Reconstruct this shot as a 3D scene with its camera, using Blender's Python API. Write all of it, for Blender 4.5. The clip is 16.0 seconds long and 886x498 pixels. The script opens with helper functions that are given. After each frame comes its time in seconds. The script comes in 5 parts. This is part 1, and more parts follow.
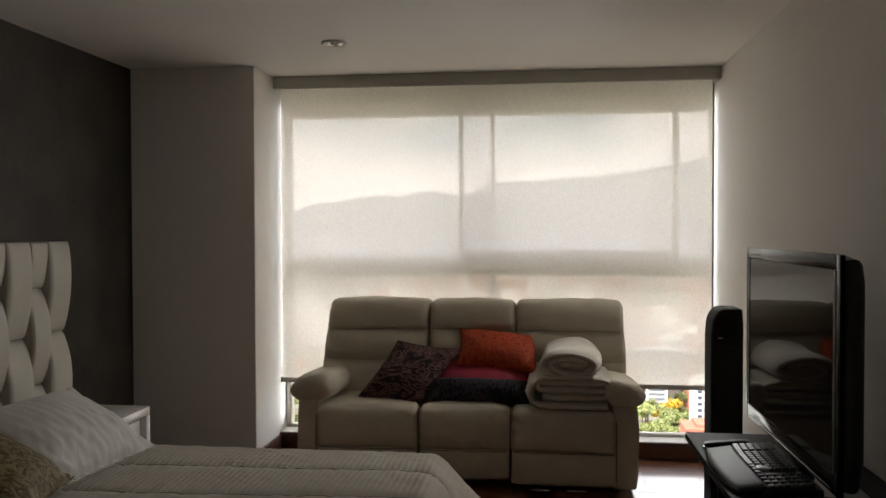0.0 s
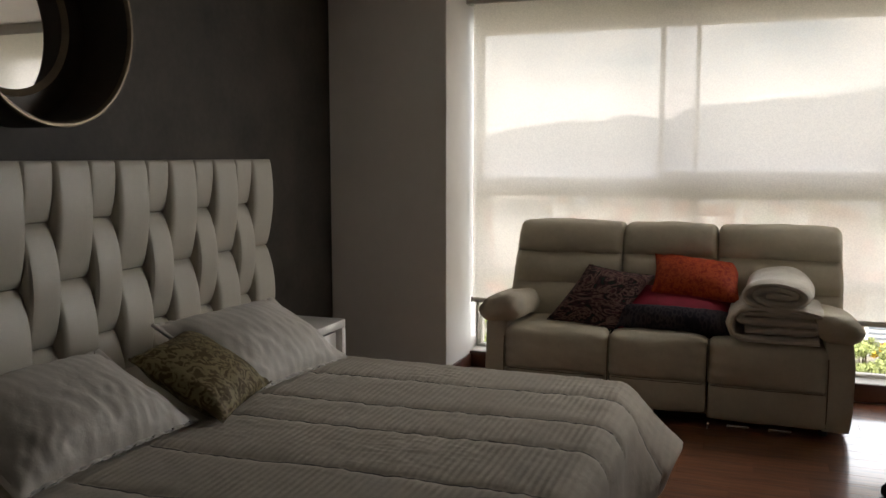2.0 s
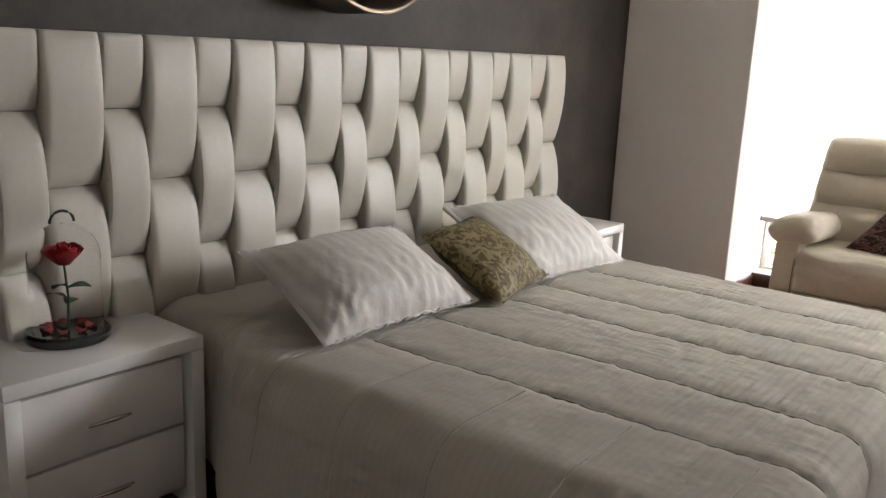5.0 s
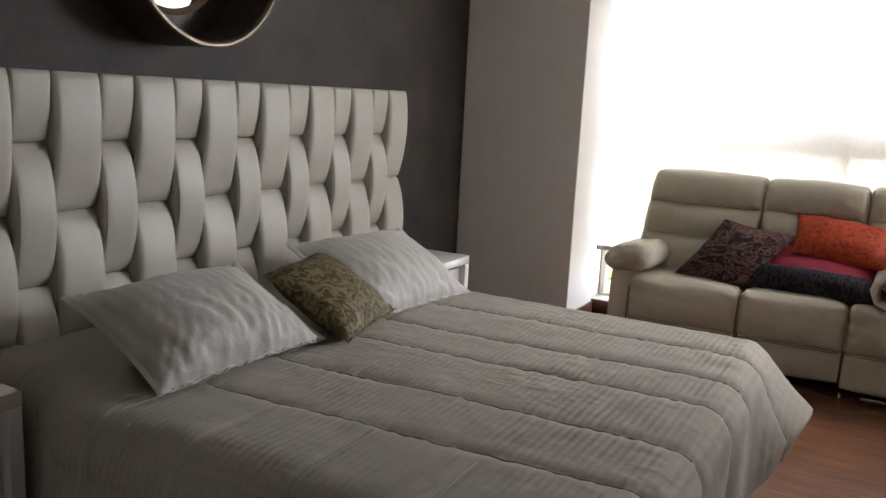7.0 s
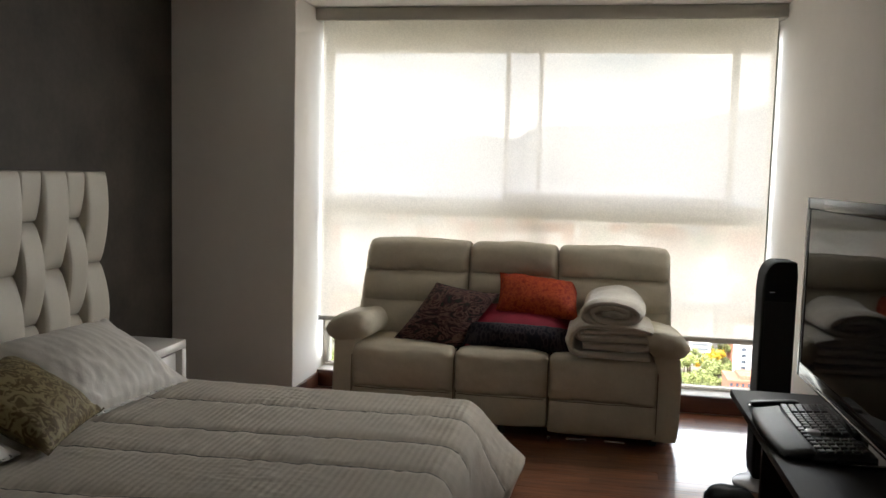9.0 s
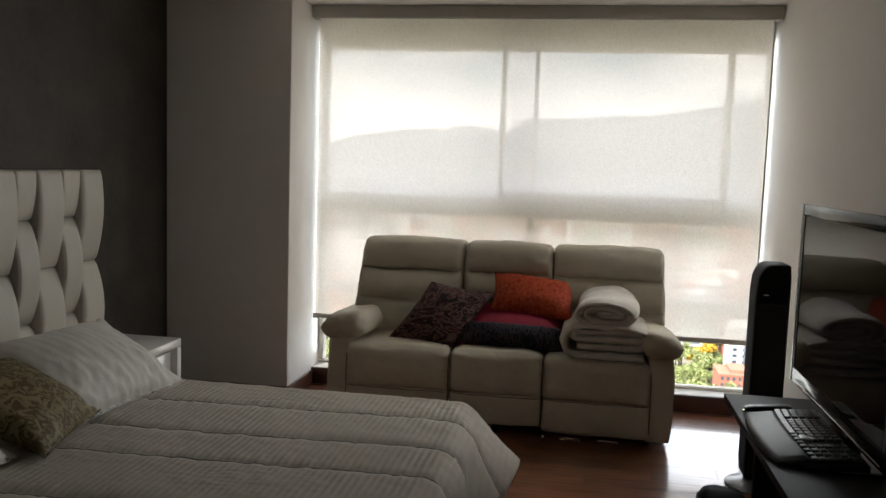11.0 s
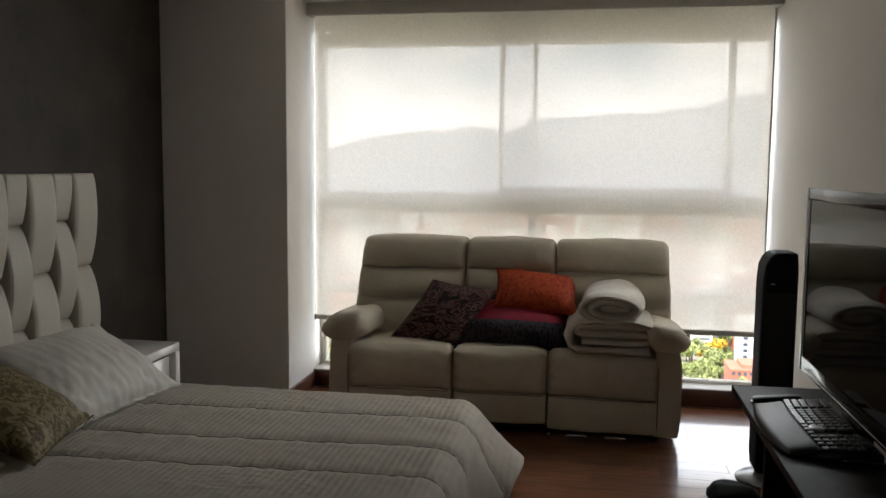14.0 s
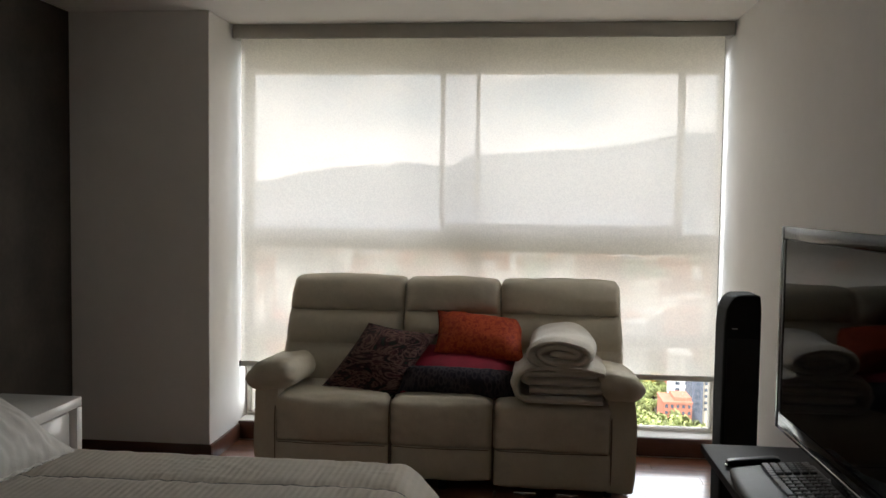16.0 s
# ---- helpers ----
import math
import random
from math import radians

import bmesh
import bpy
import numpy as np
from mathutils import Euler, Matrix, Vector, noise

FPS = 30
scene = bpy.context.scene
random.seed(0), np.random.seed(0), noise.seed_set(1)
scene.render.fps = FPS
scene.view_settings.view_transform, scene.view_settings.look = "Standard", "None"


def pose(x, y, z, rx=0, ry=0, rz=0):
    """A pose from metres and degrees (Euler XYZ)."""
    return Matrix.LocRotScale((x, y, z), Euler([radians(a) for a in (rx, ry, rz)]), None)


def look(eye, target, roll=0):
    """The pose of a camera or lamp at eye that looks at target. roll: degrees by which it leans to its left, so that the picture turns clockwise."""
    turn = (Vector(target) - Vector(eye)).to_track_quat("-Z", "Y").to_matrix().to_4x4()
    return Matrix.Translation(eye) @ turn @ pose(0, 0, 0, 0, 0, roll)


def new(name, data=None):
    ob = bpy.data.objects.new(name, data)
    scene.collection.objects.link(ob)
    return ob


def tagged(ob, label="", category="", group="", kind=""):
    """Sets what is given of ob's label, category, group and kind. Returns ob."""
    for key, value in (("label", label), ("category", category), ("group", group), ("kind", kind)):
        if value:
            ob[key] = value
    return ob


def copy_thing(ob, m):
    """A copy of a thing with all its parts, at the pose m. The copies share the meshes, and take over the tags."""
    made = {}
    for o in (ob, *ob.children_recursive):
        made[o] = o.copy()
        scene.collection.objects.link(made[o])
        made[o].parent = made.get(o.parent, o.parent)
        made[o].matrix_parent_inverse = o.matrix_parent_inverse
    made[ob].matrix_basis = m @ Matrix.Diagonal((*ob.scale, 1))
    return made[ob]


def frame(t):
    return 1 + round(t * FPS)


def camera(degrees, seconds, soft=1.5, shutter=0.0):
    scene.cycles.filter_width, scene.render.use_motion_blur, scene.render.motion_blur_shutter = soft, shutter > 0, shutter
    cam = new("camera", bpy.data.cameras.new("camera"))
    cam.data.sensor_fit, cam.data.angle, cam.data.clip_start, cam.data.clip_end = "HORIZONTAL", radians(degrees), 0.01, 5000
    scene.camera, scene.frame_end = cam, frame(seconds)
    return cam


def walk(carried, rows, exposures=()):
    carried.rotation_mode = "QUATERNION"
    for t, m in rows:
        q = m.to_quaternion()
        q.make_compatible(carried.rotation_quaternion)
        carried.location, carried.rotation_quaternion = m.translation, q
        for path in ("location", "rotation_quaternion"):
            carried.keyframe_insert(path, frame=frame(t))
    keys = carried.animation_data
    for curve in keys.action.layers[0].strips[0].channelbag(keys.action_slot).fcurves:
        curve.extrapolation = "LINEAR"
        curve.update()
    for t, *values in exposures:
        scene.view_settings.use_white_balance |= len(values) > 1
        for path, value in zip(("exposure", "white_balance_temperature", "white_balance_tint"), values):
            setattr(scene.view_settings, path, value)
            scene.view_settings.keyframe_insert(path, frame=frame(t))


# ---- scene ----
cam = camera(55.6, 16.0)
PATH = [
    (0, (0.026, -0.19, 1.512), (-0.216, 1.794, 1.469), -0.1),
    (0.5, (0.056, -0.14, 1.508), (-0.238, 1.838, 1.469), -0.3),
    (1, (0.057, -0.103, 1.5), (-0.339, 1.855, 1.409), -0.3),
    (1.5, (0.064, -0.073, 1.492), (-0.478, 1.845, 1.326), -0.2),
    (2, (0.038, -0.056, 1.48), (-0.655, 1.808, 1.259), -0.0),
    (2.5, (0.022, -0.053, 1.472), (-0.799, 1.751, 1.205), 0.6),
    (3, (0.017, -0.051, 1.466), (-0.918, 1.693, 1.175), 1.1),
    (3.5, (0.003, -0.065, 1.449), (-1.03, 1.619, 1.132), 1.5),
    (4, (0.006, -0.09, 1.444), (-1.109, 1.528, 1.071), 2.1),
    (4.2, (0.006, -0.09, 1.444), (-1.137, 1.505, 1.057), 2.3),
    (5.25, (0.006, -0.09, 1.444), (-1.223, 1.419, 0.982), 2.6),
    (6.3, (0.012, -0.063, 1.438), (-1.122, 1.527, 1.008), 2.6),
    (6.5, (0.012, -0.063, 1.438), (-1.082, 1.559, 1.022), 2.7),
    (7, (0.005, -0.053, 1.444), (-0.938, 1.674, 1.087), 3.0),
    (7.5, (-0.002, -0.036, 1.446), (-0.82, 1.763, 1.137), 2.8),
    (8, (0.024, -0.042, 1.458), (-0.66, 1.819, 1.194), 2.1),
    (8.5, (0.006, -0.055, 1.469), (-0.5, 1.868, 1.256), 1.6),
    (9, (0.035, -0.051, 1.503), (-0.312, 1.91, 1.321), 1.5),
    (9.2, (0.049, -0.057, 1.517), (-0.257, 1.911, 1.33), 1.2),
    (11.5, (0.013, -0.059, 1.545), (-0.32, 1.903, 1.345), 2.0),
    (12, (0.01, -0.063, 1.515), (-0.327, 1.9, 1.331), 1.8),
    (12.5, (0.034, -0.056, 1.489), (-0.331, 1.903, 1.31), 1.5),
    (13, (0.043, -0.035, 1.504), (-0.327, 1.923, 1.334), 1.2),
    (13.5, (0.058, -0.016, 1.519), (-0.314, 1.943, 1.357), 1.0),
    (14, (0.049, 0.019, 1.511), (-0.298, 1.979, 1.315), 0.5),
    (14.5, (0.007, 0.089, 1.511), (-0.27, 2.062, 1.339), -0.3),
    (15, (-0.025, 0.167, 1.509), (-0.244, 2.148, 1.346), 0.0),
    (15.5, (-0.034, 0.255, 1.508), (-0.234, 2.239, 1.347), 0.8),
    (16, (-0.015, 0.376, 1.51), (-0.215, 2.363, 1.398), 0.8),
]
STOPS = [(0, 1.3, 6250, 8), (1.5, 1.4, 6250, 8), (2.5, 1.65, 6250, 8), (3.5, 2.75, 6600, 9), (4.0, 3.15, 6600, 9), (4.2, 3.6, 6400, 9), (6.3, 2.85, 5750, 9),
         (7, 2.68, 5750, 9), (7.5, 1.78, 5750, 8), (8, 1.5, 5950, 7), (8.5, 1.6, 6000, 6), (9, 1.9, 6050, 6), (11.5, 1.45, 5950, 6), (16, 1.45, 5950, 6)]
walk(cam, [(t, look(eye, target, roll)) for t, eye, target, roll in PATH], STOPS)

# ---------------------------------------------------------------- light
SUN_EL, SUN_AZ = radians(52), radians(215)
world = bpy.data.worlds.new("world")
scene.world = world
world.use_nodes = True
wt = world.node_tree
wbg = wt.nodes["Background"]
wsky = wt.nodes.new("ShaderNodeTexSky")
wsky.sky_type = "NISHITA"
wsky.sun_disc = False
wsky.sun_elevation, wsky.sun_rotation = SUN_EL, SUN_AZ
wgen = wt.nodes.new("ShaderNodeTexCoord")
wmap = wt.nodes.new("ShaderNodeMapping")
wmap.inputs["Scale"].default_value = (1.0, 1.0, 2.6)
wcl = wt.nodes.new("ShaderNodeTexNoise")
wcl.inputs["Scale"].default_value = 6.5
wcl.inputs["Detail"].default_value = 7.0
wcl.inputs["Roughness"].default_value = 0.55
wramp = wt.nodes.new("ShaderNodeValToRGB")
wramp.color_ramp.elements[0].position, wramp.color_ramp.elements[1].position = 0.36, 0.60
wramp.color_ramp.elements[0].color = (0.25, 0.25, 0.25, 1)
wmix = wt.nodes.new("ShaderNodeMix")
wmix.data_type = "RGBA"
wmix.inputs["B"].default_value = (13.0, 12.0, 11.2, 1)
wt.links.new(wgen.outputs["Generated"], wmap.inputs["Vector"])
wt.links.new(wmap.outputs["Vector"], wcl.inputs["Vector"])
wt.links.new(wcl.outputs["Fac"], wramp.inputs["Fac"])
wt.links.new(wramp.outputs["Color"], wmix.inputs["Factor"])
wt.links.new(wsky.outputs["Color"], wmix.inputs["A"])
wt.links.new(wmix.outputs["Result"], wbg.inputs["Color"])
wbg.inputs["Strength"].default_value = 0.115

sun_data = bpy.data.lights.new("sun", "SUN")
sun_data.energy, sun_data.angle, sun_data.color = 3.2, radians(0.6), (1.0, 0.94, 0.86)
sun = new("sun", sun_data)
sd = Vector((math.sin(SUN_AZ) * math.cos(SUN_EL), math.cos(SUN_AZ) * math.cos(SUN_EL), math.sin(SUN_EL)))
sun.matrix_world = look(sd * 50, (0, 0, 0))

# added fill lamp, room side of the blind, standing in for daylight on the bed
win_data = bpy.data.lights.new("window_fill", "AREA")
win_data.shape, win_data.size, win_data.size_y = "RECTANGLE", 0.22, 0.85
win_data.energy, win_data.color, win_data.spread = 3.2, (1.0, 0.965, 0.925), radians(92)
win_light = new("window_fill", win_data)
win_light.matrix_world = look((0.94, 5.12, 1.80), (0.94 - 0.68, 5.12 - 0.68, 1.80 - 0.27))
# added strip lamps at the blind's side gaps, brightening the reveals like daylight
for x, dx, watts in ((-1.768, -0.6, 0.42), (1.092, 0.6, 0.42)):
    gap_data = bpy.data.lights.new("window_gap_fill", "AREA")
    gap_data.shape, gap_data.size, gap_data.size_y = "RECTANGLE", 0.05, 2.2
    gap_data.energy, gap_data.color, gap_data.spread = watts, (1.0, 0.98, 0.95), radians(100)
    gap_light = new("window_gap_fill", gap_data)
    gap_light.matrix_world = look((x, 5.588, 1.30), (x + dx, 5.588 - 0.8, 1.30))

# added fill lamp at the low panes, standing in for daylight on the floor
low_data = bpy.data.lights.new("low_window_fill", "AREA")
low_data.shape, low_data.size, low_data.size_y = "RECTANGLE", 2.85, 0.32
low_data.energy, low_data.color, low_data.spread = 0.85, (0.97, 0.985, 1.0), radians(150)
low_light = new("low_window_fill", low_data)
low_light.matrix_world = look((-0.33, 5.585, 0.31), (-0.33, 4.585, 0.13))


# ---------------------------------------------------------------- materials
def nodes_of(name):
    m = bpy.data.materials.new(name)
    m.use_nodes = True
    return m, m.node_tree, m.node_tree.nodes["Principled BSDF"]


def mat(name, col, rough=0.5, metal=0.0, var=0.12, scale=6.0, bump=0.0, bscale=80.0, coat=0.0, rand=0.0, stretch=(1, 1, 1), second=None, spec=0.5, sheen=0.0):
    """Painted, woven or moulded surface: colour varied at two scales, fine relief."""
    m, t, p = nodes_of(name)
    tc = t.nodes.new("ShaderNodeTexCoord")
    mp = t.nodes.new("ShaderNodeMapping")
    mp.inputs["Scale"].default_value = stretch
    t.links.new(tc.outputs["Object"], mp.inputs["Vector"])
    n1 = t.nodes.new("ShaderNodeTexNoise")
    n1.inputs["Scale"].default_value, n1.inputs["Detail"].default_value = scale, 5
    n2 = t.nodes.new("ShaderNodeTexNoise")
    n2.inputs["Scale"].default_value, n2.inputs["Detail"].default_value = scale * 9, 3
    for n in (n1, n2):
        t.links.new(mp.outputs["Vector"], n.inputs["Vector"])
    add = t.nodes.new("ShaderNodeMath")
    add.operation = "MULTIPLY_ADD"
    add.inputs[1].default_value = 0.35
    t.links.new(n2.outputs["Fac"], add.inputs[0])
    t.links.new(n1.outputs["Fac"], add.inputs[2])
    ramp = t.nodes.new("ShaderNodeValToRGB")
    ramp.color_ramp.elements[0].position, ramp.color_ramp.elements[1].position = 0.42, 0.92
    lo = [max(0, c * (1 - var)) for c in col]
    hi = [min(1, c * (1 + var)) for c in (second or col)]
    ramp.color_ramp.elements[0].color, ramp.color_ramp.elements[1].color = (*lo, 1), (*hi, 1)
    t.links.new(add.outputs[0], ramp.inputs["Fac"])
    out = ramp.outputs["Color"]
    if rand:
        oi = t.nodes.new("ShaderNodeObjectInfo")
        hv = t.nodes.new("ShaderNodeHueSaturation")
        mr = t.nodes.new("ShaderNodeMapRange")
        mr.inputs["To Min"].default_value, mr.inputs["To Max"].default_value = 1 - rand, 1 + rand
        t.links.new(oi.outputs["Random"], mr.inputs["Value"])
        t.links.new(mr.outputs["Result"], hv.inputs["Value"])
        t.links.new(out, hv.inputs["Color"])
        out = hv.outputs["Color"]
    t.links.new(out, p.inputs["Base Color"])
    p.inputs["Roughness"].default_value, p.inputs["Metallic"].default_value = rough, metal
    p.inputs["Coat Weight"].default_value, p.inputs["Coat Roughness"].default_value = coat, 0.12
    p.inputs["Specular IOR Level"].default_value = spec
    p.inputs["Sheen Weight"].default_value = sheen
    if bump:
        nb = t.nodes.new("ShaderNodeTexNoise")
        nb.inputs["Scale"].default_value, nb.inputs["Detail"].default_value = bscale, 4
        t.links.new(mp.outputs["Vector"], nb.inputs["Vector"])
        b = t.nodes.new("ShaderNodeBump")
        b.inputs["Strength"].default_value, b.inputs["Distance"].default_value = bump, 0.004
        t.links.new(nb.outputs["Fac"], b.inputs["Height"])
        t.links.new(b.outputs["Normal"], p.inputs["Normal"])
    return m


def striped(name, col, width, axis, rough, depth, contrast=0.06, wrinkle=0.25):
    """Cloth with fine woven stripes across one axis and soft wrinkles."""
    m, t, p = nodes_of(name)
    tc = t.nodes.new("ShaderNodeTexCoord")
    w = t.nodes.new("ShaderNodeTexWave")
    w.bands_direction = axis
    w.inputs["Scale"].default_value = 0.314 / width
    w.inputs["Distortion"].default_value, w.inputs["Detail"].default_value = 0.45, 2
    w.inputs["Detail Scale"].default_value = 0.6
    n = t.nodes.new("ShaderNodeTexNoise")
    n.inputs["Scale"].default_value, n.inputs["Detail"].default_value = 14, 6
    fine = t.nodes.new("ShaderNodeTexNoise")
    fine.inputs["Scale"].default_value, fine.inputs["Detail"].default_value = 260, 2
    for q in (w, n, fine):
        t.links.new(tc.outputs["Object"], q.inputs["Vector"])
    r = t.nodes.new("ShaderNodeValToRGB")
    r.color_ramp.elements[0].color = (*[c * (1 - contrast) for c in col], 1)
    r.color_ramp.elements[1].color = (*[min(1, c * (1 + contrast)) for c in col], 1)
    t.links.new(w.outputs["Fac"], r.inputs["Fac"])
    t.links.new(r.outputs["Color"], p.inputs["Base Color"])
    b1 = t.nodes.new("ShaderNodeBump")
    b1.inputs["Strength"].default_value, b1.inputs["Distance"].default_value = 1.0, depth
    t.links.new(w.outputs["Fac"], b1.inputs["Height"])
    patch = t.nodes.new("ShaderNodeTexNoise")
    patch.inputs["Scale"].default_value, patch.inputs["Detail"].default_value = 2.6, 3
    pm = t.nodes.new("ShaderNodeMapRange")
    pm.inputs["From Min"].default_value, pm.inputs["From Max"].default_value = 0.38, 0.58
    pm.inputs["To Min"].default_value, pm.inputs["To Max"].default_value = 0.4, 1.0
    t.links.new(tc.outputs["Object"], patch.inputs["Vector"])
    t.links.new(patch.outputs["Fac"], pm.inputs["Value"])
    t.links.new(pm.outputs["Result"], b1.inputs["Strength"])
    b2 = t.nodes.new("ShaderNodeBump")
    b2.inputs["Strength"].default_value, b2.inputs["Distance"].default_value = wrinkle, 0.02
    t.links.new(n.outputs["Fac"], b2.inputs["Height"])
    t.links.new(b1.outputs["Normal"], b2.inputs["Normal"])
    b3 = t.nodes.new("ShaderNodeBump")
    b3.inputs["Strength"].default_value, b3.inputs["Distance"].default_value = 0.3, 0.001
    t.links.new(fine.outputs["Fac"], b3.inputs["Height"])
    t.links.new(b2.outputs["Normal"], b3.inputs["Normal"])
    t.links.new(b3.outputs["Normal"], p.inputs["Normal"])
    p.inputs["Roughness"].default_value = rough
    p.inputs["Sheen Weight"].default_value = 0.15
    return m


def motif(name, cols, scale, stops, rough=0.8, stretch=(1, 1, 1), kind="noise", distortion=1.5, bump=0.4):
    """Patterned cloth: swirling bands of several colours."""
    m, t, p = nodes_of(name)
    tc = t.nodes.new("ShaderNodeTexCoord")
    mp = t.nodes.new("ShaderNodeMapping")
    mp.inputs["Scale"].default_value = stretch
    t.links.new(tc.outputs["Object"], mp.inputs["Vector"])
    if kind == "wave":
        n = t.nodes.new("ShaderNodeTexWave")
        n.inputs["Scale"].default_value, n.inputs["Distortion"].default_value = scale, distortion
        n.inputs["Detail"].default_value, n.inputs["Detail Scale"].default_value = 3, 1.2
    elif kind == "cells":
        n = t.nodes.new("ShaderNodeTexVoronoi")
        n.inputs["Scale"].default_value = scale
    else:
        n = t.nodes.new("ShaderNodeTexNoise")
        n.inputs["Scale"].default_value, n.inputs["Distortion"].default_value = scale, distortion
        n.inputs["Detail"].default_value = 4
    t.links.new(mp.outputs["Vector"], n.inputs["Vector"])
    r = t.nodes.new("ShaderNodeValToRGB")
    e = r.color_ramp.elements
    while len(e) < len(cols):
        e.new(0.5)
    for q, c, s in zip(e, cols, stops):
        q.position, q.color = s, (*c, 1)
    src = n.outputs["Distance"] if kind == "cells" else n.outputs["Fac"]
    t.links.new(src, r.inputs["Fac"])
    t.links.new(r.outputs["Color"], p.inputs["Base Color"])
    b = t.nodes.new("ShaderNodeBump")
    b.inputs["Strength"].default_value, b.inputs["Distance"].default_value = bump, 0.004
    t.links.new(src, b.inputs["Height"])
    t.links.new(b.outputs["Normal"], p.inputs["Normal"])
    p.inputs["Roughness"].default_value = rough
    p.inputs["Specular IOR Level"].default_value = 0.25
    return m


def pane_glass(name, gloss=0.06):
    m, t, p = nodes_of(name)
    t.nodes.remove(p)
    out = t.nodes["Material Output"]
    tr = t.nodes.new("ShaderNodeBsdfTransparent")
    tr.inputs["Color"].default_value = (0.96, 0.955, 0.96, 1)
    gl = t.nodes.new("ShaderNodeBsdfGlossy")
    gl.inputs["Roughness"].default_value = 0.02
    fr = t.nodes.new("ShaderNodeFresnel")
    fr.inputs["IOR"].default_value = 1.0 + gloss * 6
    mx = t.nodes.new("ShaderNodeMixShader")
    t.links.new(fr.outputs["Fac"], mx.inputs["Fac"])
    t.links.new(tr.outputs[0], mx.inputs[1])
    t.links.new(gl.outputs[0], mx.inputs[2])
    t.links.new(mx.outputs[0], out.inputs["Surface"])
    return m


def blind_cloth(name):
    """Woven solar screen: light passes between the threads and glows through them."""
    m, t, p = nodes_of(name)
    t.nodes.remove(p)
    out = t.nodes["Material Output"]
    tr = t.nodes.new("ShaderNodeBsdfTransparent")
    tr.inputs["Color"].default_value = (1.0, 0.985, 0.95, 1)
    tl = t.nodes.new("ShaderNodeBsdfTranslucent")
    tl.inputs["Color"].default_value = (0.90, 0.855, 0.78, 1)
    df = t.nodes.new("ShaderNodeBsdfDiffuse")
    df.inputs["Color"].default_value = (0.72, 0.69, 0.62, 1)
    tc = t.nodes.new("ShaderNodeTexCoord")
    nz = t.nodes.new("ShaderNodeTexNoise")
    nz.inputs["Scale"].default_value, nz.inputs["Detail"].default_value = 130, 3
    mr = t.nodes.new("ShaderNodeMapRange")
    mr.inputs["From Min"].default_value, mr.inputs["From Max"].default_value = 0.36, 0.64
    mr.inputs["To Min"].default_value, mr.inputs["To Max"].default_value = BLIND_OPEN[0], BLIND_OPEN[1]
    t.links.new(tc.outputs["Object"], nz.inputs["Vector"])
    t.links.new(nz.outputs["Fac"], mr.inputs["Value"])
    m1 = t.nodes.new("ShaderNodeMixShader")
    m1.inputs["Fac"].default_value = 0.12
    t.links.new(tl.outputs[0], m1.inputs[1])
    t.links.new(df.outputs[0], m1.inputs[2])
    m2 = t.nodes.new("ShaderNodeMixShader")
    t.links.new(mr.outputs["Result"], m2.inputs["Fac"])
    t.links.new(m1.outputs[0], m2.inputs[1])
    t.links.new(tr.outputs[0], m2.inputs[2])
    t.links.new(m2.outputs[0], out.inputs["Surface"])
    return m


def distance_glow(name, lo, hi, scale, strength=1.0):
    """Far land, its sunlit haze painted as a pale glowing colour."""
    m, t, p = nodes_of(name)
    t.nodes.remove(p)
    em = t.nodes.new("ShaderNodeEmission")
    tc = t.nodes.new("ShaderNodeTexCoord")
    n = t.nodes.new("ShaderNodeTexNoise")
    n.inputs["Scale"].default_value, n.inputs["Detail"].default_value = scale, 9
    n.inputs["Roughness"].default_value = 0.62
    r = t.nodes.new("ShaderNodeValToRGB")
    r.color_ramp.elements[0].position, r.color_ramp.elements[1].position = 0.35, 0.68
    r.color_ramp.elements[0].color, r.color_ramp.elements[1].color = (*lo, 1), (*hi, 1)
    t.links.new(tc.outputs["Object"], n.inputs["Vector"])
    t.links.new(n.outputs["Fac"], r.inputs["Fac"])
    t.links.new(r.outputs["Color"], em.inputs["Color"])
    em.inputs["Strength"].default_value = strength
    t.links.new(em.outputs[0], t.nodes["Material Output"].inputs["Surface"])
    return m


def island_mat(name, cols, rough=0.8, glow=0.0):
    """Walls of many houses, each with a colour of its own; glow paints in haze."""
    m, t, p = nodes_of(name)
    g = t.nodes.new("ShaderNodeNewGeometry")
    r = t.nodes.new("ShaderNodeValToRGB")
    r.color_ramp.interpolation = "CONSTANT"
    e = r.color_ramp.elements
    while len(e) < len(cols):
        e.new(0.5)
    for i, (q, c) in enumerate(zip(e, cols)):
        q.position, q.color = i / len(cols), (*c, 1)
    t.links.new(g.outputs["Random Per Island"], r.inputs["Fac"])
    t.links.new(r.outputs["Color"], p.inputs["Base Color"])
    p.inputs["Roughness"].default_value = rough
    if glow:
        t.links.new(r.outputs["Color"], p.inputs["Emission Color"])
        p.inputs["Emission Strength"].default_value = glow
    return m


